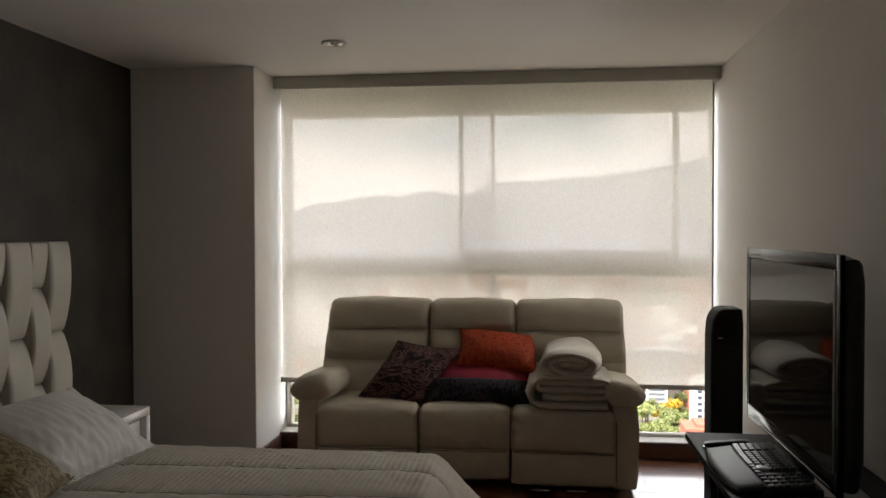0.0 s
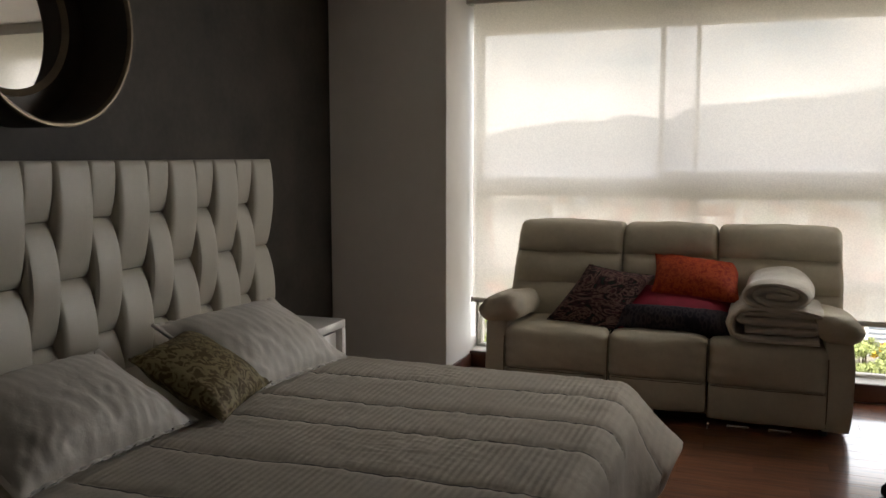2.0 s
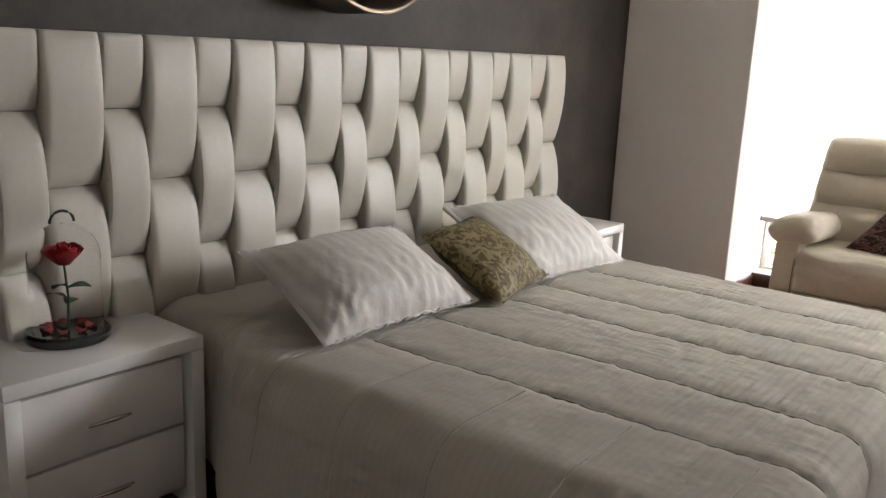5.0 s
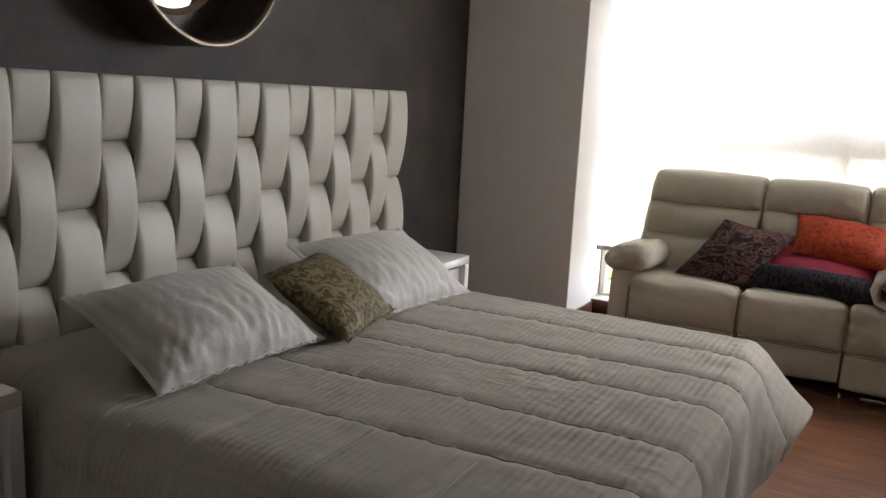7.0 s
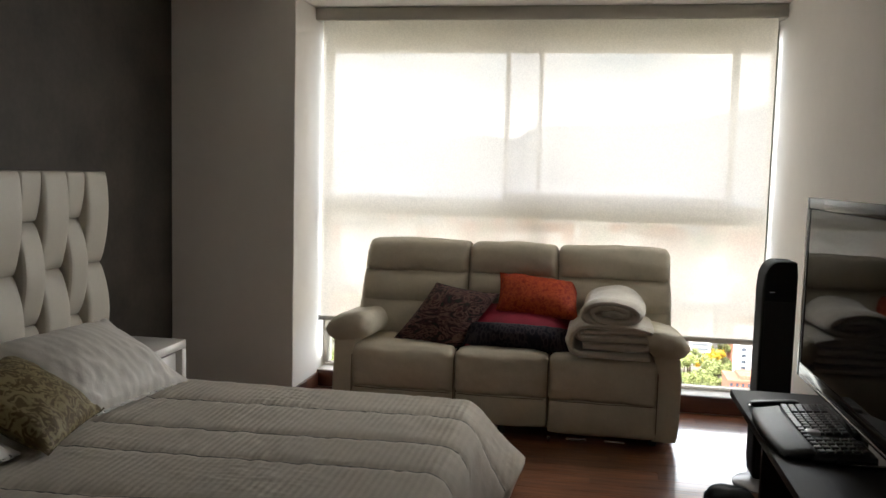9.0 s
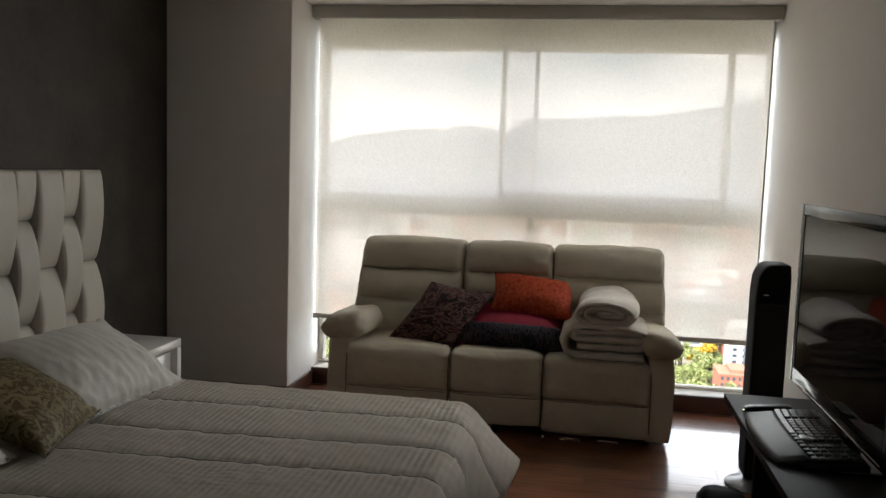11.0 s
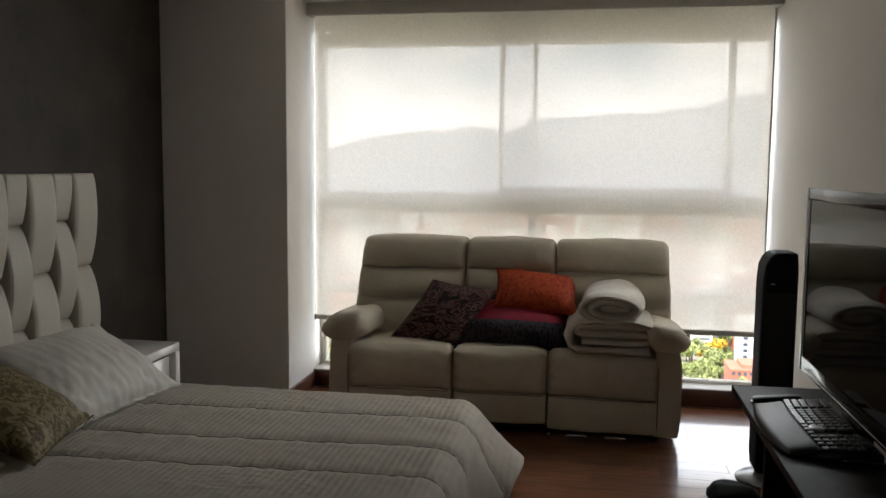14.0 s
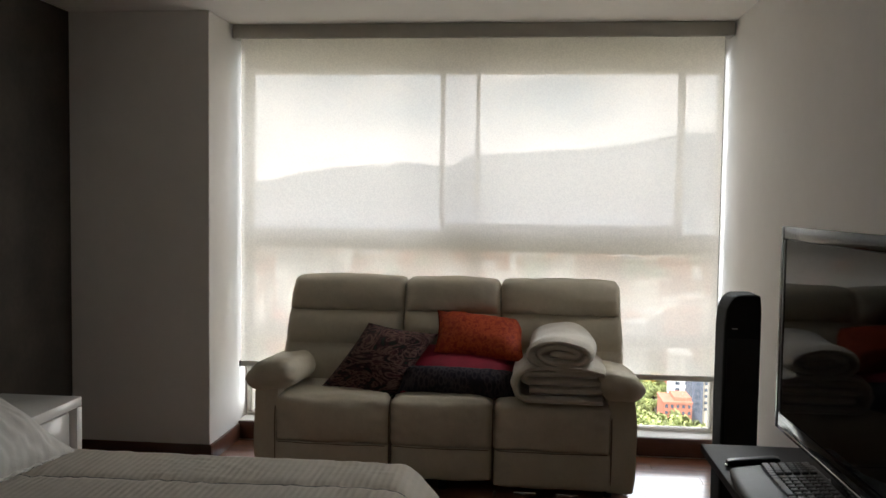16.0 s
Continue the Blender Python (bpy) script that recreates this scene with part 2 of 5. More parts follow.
BLIND_OPEN = (0.07, 0.18)
M_WHITE = mat("white_wall_paint", (0.86, 0.83, 0.79), 0.75, var=0.03, scale=2, bump=0.12, bscale=160)
M_CEIL = mat("ceiling_paint", (0.88, 0.85, 0.81), 0.8, var=0.02, scale=2, bump=0.1, bscale=140)
M_GREY = mat("grey_plaster", (0.049, 0.040, 0.0305), 0.7, var=0.38, scale=3.2, bump=0.35, bscale=26)
M_SKIRT = mat("dark_red_wood", (0.085, 0.030, 0.017), 0.35, var=0.3, scale=4, stretch=(1, 6, 6), coat=0.2)
M_PLANK = mat("plank_wood", (0.175, 0.062, 0.026), 0.36, var=0.35, scale=3, stretch=(1.2, 14, 14), rand=0.16, coat=1.0, bump=0.05, bscale=30, second=(0.24, 0.092, 0.040))
M_PLANK.node_tree.nodes["Principled BSDF"].inputs["Coat IOR"].default_value = 1.62
M_PLANK.node_tree.nodes["Principled BSDF"].inputs["Coat Roughness"].default_value = 0.11
M_ALU = mat("grey_beige_aluminium", (0.70, 0.67, 0.61), 0.45, 0.0, var=0.05, scale=9)
M_GASKET = mat("dark_gasket", (0.03, 0.03, 0.03), 0.6)
M_PANE = pane_glass("window_glass")
M_BLIND = blind_cloth("blind_cloth")
M_CASS = mat("blind_cassette", (0.46, 0.44, 0.39), 0.5, var=0.05)
M_LEATHER = mat("cream_leather", (0.58, 0.525, 0.41), 0.56, var=0.10, scale=5, bump=0.5, bscale=34, sheen=0.0)
M_SEAM = mat("dark_seam_and_shade", (0.16, 0.13, 0.09), 0.8)
M_PADS = mat("ivory_leatherette", (0.475, 0.44, 0.37), 0.42, var=0.05, scale=5, bump=0.22, bscale=260)
M_BACKING = mat("headboard_backing", (0.45, 0.42, 0.36), 0.7)
M_QUILT = striped("ribbed_quilt", (0.79, 0.725, 0.625), 0.024, "X", 0.8, 0.0013, 0.022, 0.24)
M_PILLOW = striped("satin_stripe_cotton", (0.50, 0.468, 0.42), 0.045, "Y", 0.58, 0.0005, 0.06, 0.28)
M_SHEET = mat("white_sheet", (0.66, 0.64, 0.61), 0.8, var=0.05, bump=0.3, bscale=30)
M_OLIVE = motif("olive_gold_damask", [(0.052, 0.034, 0.010), (0.075, 0.050, 0.015), (0.20, 0.162, 0.078), (0.235, 0.19, 0.095)], 22, (0.0, 0.45, 0.54, 1.0), 0.6, distortion=2.2)
M_PAISLEY = motif("dark_paisley", [(0.012, 0.030, 0.018), (0.014, 0.009, 0.009), (0.050, 0.016, 0.018), (0.19, 0.115, 0.09), (0.085, 0.028, 0.030), (0.012, 0.008, 0.009)], 8.5, (0.30, 0.38, 0.46, 0.53, 0.59, 0.68), 0.7, stretch=(0.8, 1.0, 1.7), distortion=3.2)
M_ORANGE = motif("orange_brocade", [(0.26, 0.026, 0.012), (0.36, 0.042, 0.014), (0.50, 0.085, 0.020), (0.30, 0.03, 0.012)], 38, (0.3, 0.45, 0.55, 0.68), 0.7, distortion=0.6)
M_CRIMSON = mat("crimson_cloth", (0.28, 0.012, 0.035), 0.75, var=0.2, scale=12, bump=0.3, bscale=120)
M_BAND = motif("dark_embroidery", [(0.012, 0.010, 0.016), (0.018, 0.014, 0.024), (0.055, 0.046, 0.052), (0.014, 0.012, 0.02)], 34, (0.0, 0.32, 0.50, 0.72), 0.8, kind="cells", stretch=(1.2, 1.0, 0.5))
M_FLEECE = mat("cream_fleece", (0.53, 0.48, 0.40), 0.95, var=0.1, scale=16, bump=0.9, bscale=90, sheen=0.5)
M_LACQ = mat("white_lacquer", (0.78, 0.76, 0.72), 0.2, var=0.02, scale=3, coat=0.4)
M_CHROME = mat("brushed_chrome", (0.62, 0.60, 0.57), 0.22, 1.0, var=0.04)
M_MIRROR = mat("mirror_glass", (0.92, 0.92, 0.92), 0.015, 1.0, var=0.0)
M_BRONZE = mat("dark_bronze_frame", (0.055, 0.038, 0.024), 0.5, 0.2, var=0.3, scale=7, bump=0.1)
M_RIM = mat("worn_gold_rim", (0.16, 0.118, 0.072), 0.4, 0.5, var=0.2, scale=14)
M_BLACK = mat("black_plastic", (0.012, 0.012, 0.013), 0.38, var=0.15, scale=20, bump=0.05, bscale=300)
M_GLOSS = mat("piano_black", (0.006, 0.006, 0.007), 0.06, var=0.0, coat=0.6)
M_SCREEN = mat("tv_screen", (0.004, 0.004, 0.005), 0.03, var=0.0, spec=0.13)
M_ACRYL = mat("smoked_acrylic", (0.005, 0.005, 0.006), 0.12, var=0.05, spec=0.12)
M_MATT = mat("matt_black_cabinet", (0.007, 0.007, 0.007), 0.7, var=0.1, spec=0.15, bump=0.1, bscale=300)
M_DESK = mat("black_brown_laminate", (0.011, 0.0095, 0.009), 0.55, spec=0.14, var=0.3, scale=5, stretch=(12, 1, 12), bump=0.05)
M_CLOTHGRILLE = mat("speaker_grille_cloth", (0.010, 0.010, 0.010), 0.9, bump=0.6, bscale=500)
M_KEY = mat("key_plastic", (0.06, 0.06, 0.063), 0.34, var=0.1)
M_REST = mat("grey_wrist_rest", (0.022, 0.0225, 0.024), 0.5, var=0.1, bump=0.2, bscale=200)
M_PRINT = mat("key_print", (0.32, 0.32, 0.32), 0.6)
M_PETAL = mat("red_petal", (0.28, 0.012, 0.014), 0.55, var=0.35, scale=30)
M_STEM = mat("dark_green_leaf", (0.03, 0.055, 0.02), 0.6, var=0.3, scale=30)
M_LAMP = mat("lamp_white", (0.75, 0.74, 0.70), 0.4, var=0.02)
M_LAMPIN = mat("lamp_reflector", (0.35, 0.32, 0.28), 0.25, 0.7)


# ---------------------------------------------------------------- makers
def thing(name, loc, label, category, group="", kind=""):
    ob = new(name)
    ob.location = loc
    ob["at"] = list(loc)
    ob.empty_display_size = 0.1
    return tagged(ob, label, category, group, kind)


def finish(bm, name, material, smooth=True):
    me = bpy.data.meshes.new(name)
    bm.to_mesh(me)
    bm.free()
    me.materials.append(material)
    if smooth:
        me.polygons.foreach_set("use_smooth", [True] * len(me.polygons))
        me.set_sharp_from_angle(angle=radians(38))
    return me


def part(name, bm, material, parent, label="", smooth=True):
    """One mesh, in world coordinates, under a thing or a part."""
    ob = new(name, finish(bm, name, material, smooth))
    ob.parent = parent
    if "at" in parent:
        ob.matrix_parent_inverse = Matrix.Translation([-c for c in parent["at"]])
    return tagged(ob, label)


def solo(name, bm, material, label="", category="", kind="", smooth=True):
    return tagged(new(name, finish(bm, name, material, smooth)), label, category, "", kind)


def add_box(bm, lo, hi, bevel=0.0, seg=2):
    made = bmesh.ops.create_cube(bm, size=1)["verts"]
    for v in made:
        v.co = Vector([(a + b) / 2 + c * (b - a) for a, b, c in zip(lo, hi, v.co)])
    if bevel:
        edges = list({e for v in made for e in v.link_edges})
        bmesh.ops.bevel(bm, geom=edges, offset=bevel, segments=seg, profile=0.5, affect="EDGES")
    return bm


def box(lo, hi, bevel=0.0, seg=2):
    return add_box(bmesh.new(), lo, hi, bevel, seg)


def boxes(items, bevel=0.0):
    bm = bmesh.new()
    for lo, hi in items:
        add_box(bm, lo, hi, bevel)
    return bm


def soft(lo, hi, r, cuts=12, fn=None):
    """A stuffed block: rounded all round, then shaped by fn(point, -1..1 coordinates)."""
    bm = bmesh.new()
    bmesh.ops.create_cube(bm, size=2)
    bmesh.ops.subdivide_edges(bm, edges=bm.edges[:], cuts=cuts, use_grid_fill=True)
    lo, hi = Vector(lo), Vector(hi)
    mid, half = (lo + hi) / 2, (hi - lo) / 2
    for v in bm.verts:
        u = v.co.copy()
        p = Vector([a * b for a, b in zip(u, half)])
        q = Vector([max(-(h - r), min(h - r, c)) for c, h in zip(p, half)])
        d = p - q
        if d.length > 1e-6:
            p = q + d.normalized() * r
        p = p + mid
        v.co = fn(p, u) if fn else p
    return bm


def sheet(nu, nv, fn, closed_u=False):
    """A surface fn(u, v), u and v from 0 to 1."""
    bm = bmesh.new()
    rows = [[bm.verts.new(fn(i / nu, j / nv)) for j in range(nv + 1)] for i in range(nu + (0 if closed_u else 1))]
    for i in range(nu):
        a, b = rows[i], rows[(i + 1) % len(rows)]
        for j in range(nv):
            bm.faces.new((a[j], b[j], b[j + 1], a[j + 1]))
    return bm


def lathe(profile, centre, axis="z", n=40):
    """Turn (radius, height) pairs round an axis through centre."""
    c = Vector(centre)
    bm = bmesh.new()
    rings = []
    for r, h in profile:
        ring = []
        for i in range(n):
            a = 2 * math.pi * i / n
            p = Vector((r * math.cos(a), r * math.sin(a), h)) if axis == "z" else Vector((h, r * math.cos(a), r * math.sin(a)))
            ring.append(bm.verts.new(c + p))
        rings.append(ring)
    for a, b in zip(rings, rings[1:]):
        for i in range(n):
            bm.faces.new((a[i], a[(i + 1) % n], b[(i + 1) % n], b[i]))
    bmesh.ops.remove_doubles(bm, verts=bm.verts[:], dist=1e-6)
    bmesh.ops.recalc_face_normals(bm, faces=bm.faces[:])
    return bm


def tube(points, radius, n=8):
    """A round bar along a line of points."""
    bm = bmesh.new()
    pts = [Vector(p) for p in points]
    rings = []
    for i, p in enumerate(pts):
        d = (pts[min(i + 1, len(pts) - 1)] - pts[max(i - 1, 0)]).normalized()
        a = d.orthogonal().normalized()
        b = d.cross(a)
        r = radius[i] if isinstance(radius, (list, tuple)) else radius
        rings.append([bm.verts.new(p + (a * math.cos(k * 2 * math.pi / n) + b * math.sin(k * 2 * math.pi / n)) * r) for k in range(n)])
    for a, b in zip(rings, rings[1:]):
        for i in range(n):
            bm.faces.new((a[i], a[(i + 1) % n], b[(i + 1) % n], b[i]))
    bm.faces.new(rings[0])
    bm.faces.new(rings[-1])
    bmesh.ops.recalc_face_normals(bm, faces=bm.faces[:])
    return bm


def wob(p, s, amp, seed=0.0):
    return amp * noise.noise(Vector(p) * s + Vector((seed, seed * 1.7, -seed)))


def pillow(centre, right, up, w, h, t, seed, n=26, sag=0.0, flange=0.0, side=0):
    """A stuffed pillow; side -1 or 1 gives one half only (back, front)."""
    c, r, u = Vector(centre), Vector(right).normalized(), Vector(up)
    u = u.normalized()
    nrm = r.cross(u).normalized()
    bm = bmesh.new()
    for s in ((1, -1) if side == 0 else (side,)):
        grid = []
        for i in range(n + 1):
            row = []
            for j in range(n + 1):
                a, b = -1 + 2 * i / n, -1 + 2 * j / n
                a, b = math.sin(a * math.pi / 2) * 0.35 + a * 0.65, math.sin(b * math.pi / 2) * 0.35 + b * 0.65
                pin = 0.06
                x = a * w / 2 * (1 - pin * (1 - b * b) - 0.0)
                y = b * h / 2 * (1 - pin * (1 - a * a))
                fa, fb = min(1.0, abs(a) / (1 - flange)), min(1.0, abs(b) / (1 - flange))
                th = t / 2 * max(0.0, (1 - fa ** 2.6) * (1 - fb ** 2.6)) ** 0.62 + (0.002 if flange and max(abs(a), abs(b)) < 0.999 else 0.0)
                edge = max(abs(a), abs(b))
                p = c + r * x + u * y + nrm * th * s
                k = wob(p, 5, 0.010, seed) + wob(p, 15, 0.010 * edge ** 2, seed + 3) + wob(Vector((p.x * 6, p.y * 22, p.z * 22)), 1, 0.007 * max(0.0, -b), seed)
                rip = 0.005 * math.sin(a * 26 + seed) * max(0, edge - 0.75) * 4
                if flange:
                    low = max(0.0, min(1.0, -b + 0.25))
                    k += 0.020 * low * (0.35 - abs(noise.noise(Vector((a * 5 + 1.5 * b + seed, b * 1.6, seed * 2))))) + 0.007 * low * noise.noise(Vector((a * 13 - 4 * b, b * 4, seed)))
                p += nrm * (k * min(1, th / (t * 0.2)) + rip) * s
                p.z -= sag * (1 - b) * 0.5
                row.append(bm.verts.new(p))
            grid.append(row)
        for i in range(n):
            for j in range(n):
                f = (grid[i][j], grid[i + 1][j], grid[i + 1][j + 1], grid[i][j + 1])
                bm.faces.new(f if s > 0 else f[::-1])
    bmesh.ops.remove_doubles(bm, verts=bm.verts[:], dist=0.0012)
    return bm


def ribbon(points, thick, y0, y1, ny=10, seed=0.0):
    """A thick cloth folded along a line in the x-z plane and reaching from y0 to y1."""
    pts = [Vector((x, 0, z)) for x, z in points]
    outline = []
    back = []
    for i, p in enumerate(pts):
        d = (pts[min(i + 1, len(pts) - 1)] - pts[max(i - 1, 0)]).normalized()
        nn = Vector((-d.z, 0, d.x))
        outline.append(p + nn * thick / 2)
        back.append(p - nn * thick / 2)
    loop = outline + back[::-1]
    bm = bmesh.new()
    rings = []
    for j in range(ny + 1):
        v = j / ny
        ease = 0.35 * thick * (max(0, 1 - v * ny) + max(0, 1 - (1 - v) * ny))
        ring = []
        for k, p in enumerate(loop):
            m = k if k < len(pts) else len(loop) - 1 - k
            q = p + (pts[m] - p).normalized() * ease
            q = Vector((q.x, y0 + (y1 - y0) * v, q.z))
            ring.append(bm.verts.new(q + Vector((wob(q, 8, 0.009, seed), wob(q, 8, 0.014, seed + 5), wob(q, 8, 0.009, seed + 9)))))
        rings.append(ring)
    n = len(loop)
    for a, b in zip(rings, rings[1:]):
        for i in range(n):
            bm.faces.new((a[i], b[i], b[(i + 1) % n], a[(i + 1) % n]))
    half = len(pts)
    for ring, flip in ((rings[0], False), (rings[-1], True)):
        for i in range(half - 1):
            f = (ring[i], ring[i + 1], ring[n - 2 - i], ring[n - 1 - i])
            bm.faces.new(f if not flip else f[::-1])
    bmesh.ops.recalc_face_normals(bm, faces=bm.faces[:])
    return bm


# ---------------------------------------------------------------- room shell
XL, XR, YB, YW, ZC = -2.64, 1.14, -0.95, 5.5, 2.56
COLX, COLY = -1.812, 4.98
solo("wall_west", box((XL - 0.2, YB, -0.1), (XL, YW + 0.24, ZC + 0.2)), M_GREY, "matt grey plaster feature wall behind the bed", "wall", "structure")
solo("wall_east", box((XR, YB, -0.1), (XR + 0.2, YW + 0.24, ZC + 0.2)), M_WHITE, "smooth white painted wall beside the window", "wall", "structure")
# unseen wall behind the camera, set close to bounce light onto the bed
solo("unseen_wall_south", box((XL - 0.2, YB - 0.2, -0.1), (XR + 0.2, YB, ZC + 0.2)), M_WHITE, "unseen plain white wall closing the room and bouncing light", "wall", "structure")
solo("column", box((XL, COLY, 0), (COLX, YW + 0.24, ZC), 0.004, 1), M_WHITE, "white painted structural column at the window corner", "column", "structure")
solo("ceiling", box((XL, YB, ZC), (XR, YW + 0.24, ZC + 0.2)), M_CEIL, "flat white painted plaster ceiling", "ceiling", "structure")
solo("wall_north", boxes([((COLX, YW - 0.03, -0.1), (XR, YW + 0.24, 0.115)), ((COLX, YW - 0.03, 2.50), (XR, YW + 0.24, ZC))]), M_WHITE, "white painted wall strips below and above the window", "wall", "structure")

sub = solo("floor", box((XL, YB, -0.1), (XR, YW - 0.03, -0.012)), M_SKIRT, "glossy reddish-brown hardwood plank floor", "floor", "structure")


def skirt(name, lo, hi):
    solo(name, box(lo, hi, 0.006, 2), M_SKIRT, "dark reddish-brown wooden baseboard with a polished face", "baseboard", "structure")


skirt("baseboard", (XL + 0.002, COLY - 0.018, 0), (COLX + 0.018, COLY - 0.002, 0.10))
skirt("baseboard", (COLX + 0.002, COLY - 0.001, 0), (COLX + 0.018, YW - 0.05, 0.10))
skirt("baseboard", (COLX + 0.002, YW - 0.049, 0), (XR - 0.002, YW - 0.032, 0.113))
skirt("baseboard", (XR - 0.018, YB + 0.01, 0), (XR - 0.002, YW - 0.05, 0.10))
skirt("baseboard", (XL + 0.002, YB + 0.01, 0), (XL + 0.018, COLY - 0.02, 0.10))

# ---------------------------------------------------------------- window
win = thing("window_1", (-0.34, YW, 0.12), "wide floor-to-ceiling window with grey-beige aluminium frame and sliding sash", "window", "", "structure")
WX0, WX1, WZ0, WZ1 = COLX + 0.004, XR - 0.004, 0.116, 2.499
FY0, FY1 = YW + 0.104, YW + 0.165


def bar(name, x0, x1, z0, z1, y0=FY0, y1=FY1, mt=None):
    return part(name, box((x0, y0, z0), (x1, y1, z1), 0.004, 2), mt or M_ALU, win)


bar("window_frame", WX0, -1.776, WZ0 + 0.021, 2.423, FY0 + 0.004, FY1 + 0.030)
bar("window_frame", 1.118, WX1, WZ0 + 0.021, 2.423, FY0 + 0.004, FY1 + 0.030)
bar("window_frame", WX0, WX1, WZ0, 0.136)
bar("window_frame", WX0, WX1, 2.424, WZ1)
bar("transom", -1.775, 1.117, 1.205, 1.259, FY0 - 0.006)
bar("transom", -1.775, 1.117, 1.261, 1.332, FY0 + 0.004)
bar("transom", -1.775, 1.117, 0.634, 0.698)
bar("mullion", -0.366, -0.312, 0.137, 0.633)
bar("mullion", -0.366, -0.312, 0.699, 1.204)
bar("mullion", -0.352, -0.323, 1.333, 2.423, FY0 + 0.045, FY1)
sash = bar("sliding_sash", -0.569, -0.539, 1.334, 2.422, FY0 - 0.012, FY0 + 0.028)
for x0, x1, z0, z1 in ((0.872, 0.916, 1.334, 2.422), (-0.538, 0.871, 1.334, 1.379), (-0.538, 0.871, 2.392, 2.422)):
    part("sash_rail", box((x0, FY0 - 0.012, z0), (x1, FY0 + 0.028, z1), 0.003, 2), M_ALU, sash)
part("latch", box((-0.566, FY0 - 0.034, 1.62), (-0.545, FY0 - 0.0125, 1.74), 0.004, 2), M_GASKET, sash, "dark sash latch")
for x0, x1, z0, z1, y in ((-1.775, -0.362, 0.132, 0.637, FY0 + 0.026), (-0.316, 1.117, 0.132, 0.637, FY0 + 0.026),
                          (-1.775, -0.362, 0.695, 1.208, FY0 + 0.026), (-0.316, 1.117, 0.695, 1.208, FY0 + 0.026),
                          (-1.775, -0.348, 1.329, 2.427, FY0 + 0.052), (-0.543, 0.875, 1.376, 2.395, FY0 + 0.008), (0.914, 1.117, 1.329, 2.427, FY0 + 0.052)):
    gl = part("pane", box((x0, y, z0), (x1, y + 0.006, z1)), M_PANE, win, "clear window glass", False)
    gl.visible_shadow = False

# outside edge of the floor above
solo("lintel", box((COLX - 0.6, YW + 0.25, 2.342), (XR + 0.6, YW + 0.42, 2.75), 0.006, 1), mat("lintel_concrete", (0.66, 0.60, 0.50), 0.8, var=0.1, bump=0.2), "beige concrete slab edge above the window outside", "slab", "structure")

# ---------------------------------------------------------------- roller blind
BZ = 0.48
blind = thing("roller_blind", (-0.34, 5.37, 2.47), "cream translucent roller blind lowered most of the way", "blind")
part("cassette", box((COLX + 0.004, 5.345, 2.476), (XR - 0.004, 5.44, ZC - 0.002), 0.006, 2), M_CASS, blind, "grey-beige blind cassette")
part("fabric", sheet(40, 30, lambda u, v: Vector((-1.762 + u * (1.086 + 1.762), 5.372 + 0.0025 * math.sin(u * 9 + v * 2) * (1 - v), BZ + 0.03 + v * (2.49 - BZ - 0.03)))), M_BLIND, blind, "cream woven screen fabric")
part("bottom_bar", box((-1.764, 5.363, BZ), (1.0875, 5.381, BZ + 0.032), 0.005, 2), M_CASS, blind, "slim grey bottom bar")
for x in (-1.7705, 1.0880):
    part("end_cap", box((x, 5.361, BZ - 0.002), (x + 0.0065, 5.383, BZ + 0.034), 0.002, 1), M_GASKET, blind, "dark plastic end cap")
part("screw", lathe([(0.0001, 0.0), (0.006, 0.0), (0.006, 0.004), (0.0001, 0.005)], (0, 0, 0), "z", 12), M_GASKET, blind).matrix_local = Matrix.Translation((-1.795, 5.344, 2.505)) @ pose(0, 0, 0, 90)

# ---------------------------------------------------------------- ceiling lamp
lamp = thing("ceiling_downlight", (-1.14, 4.40, ZC), "small round recessed ceiling downlight, switched off", "lamp")
part("ring", lathe([(0.050, -0.001), (0.072, -0.001), (0.075, -0.006), (0.066, -0.012), (0.052, -0.010), (0.047, -0.002)], (-1.14, 4.40, ZC)), M_LAMP, lamp, "white metal trim ring")
part("reflector", lathe([(0.051, -0.008), (0.040, -0.004), (0.0001, -0.003)], (-1.14, 4.40, ZC)), M_LAMPIN, lamp, "dim metal reflector")
part("bulb", lathe([(0.0001, -0.009), (0.022, -0.008), (0.026, -0.003)], (-1.14, 4.40, ZC), "z", 24), M_LAMP, lamp)

# ---------------------------------------------------------------- sofa
sofa = thing("recliner_sofa", (-0.43, 4.95, 0), "three-seat cream leather recliner sofa standing before the window", "sofa")


def leather_fold(p, amt, seed):
    a = amt * 0.42
    return p + Vector((wob(p, 6, amt, seed), wob(p, 6, amt, seed + 4) + wob(p, 21, a, seed + 2), wob(p, 6, amt, seed + 8) + wob(p, 19, a, seed + 6)))


def back_shape(seed, side=0, slant=0.0):
    def fn(p, u):
        z = p.z
        front = max(0.0, -u.y)
        crease = sum(math.exp(-((z - c) / 0.013) ** 2) for c in (0.885, 0.705))
        roll = 0.0
        for lo, hi in ((0.885, 1.075), (0.705, 0.885), (0.48, 0.705)):
            if lo < z < hi:
                roll = math.sin(math.pi * (z - lo) / (hi - lo)) ** 0.6
        y = p.y - front * (0.040 * roll - 0.016 * crease) * (1 - abs(u.x) ** 6 * 0.6)
        y += (z - 0.5) * 0.30
        q = Vector((p.x - side * slant * max(0.0, side * u.x) * (z - 0.45) / 0.6, y, z))
        if u.z > 0.5:
            q.z += 0.012 * (1 - u.x ** 2) - 0.006
        q.y += front * 0.004 * math.sin(z * 85 + seed + 4 * u.x) * max(0.0, abs(u.x) - 0.7) / 0.3
        return leather_fold(q, 0.006, seed)
    return fn


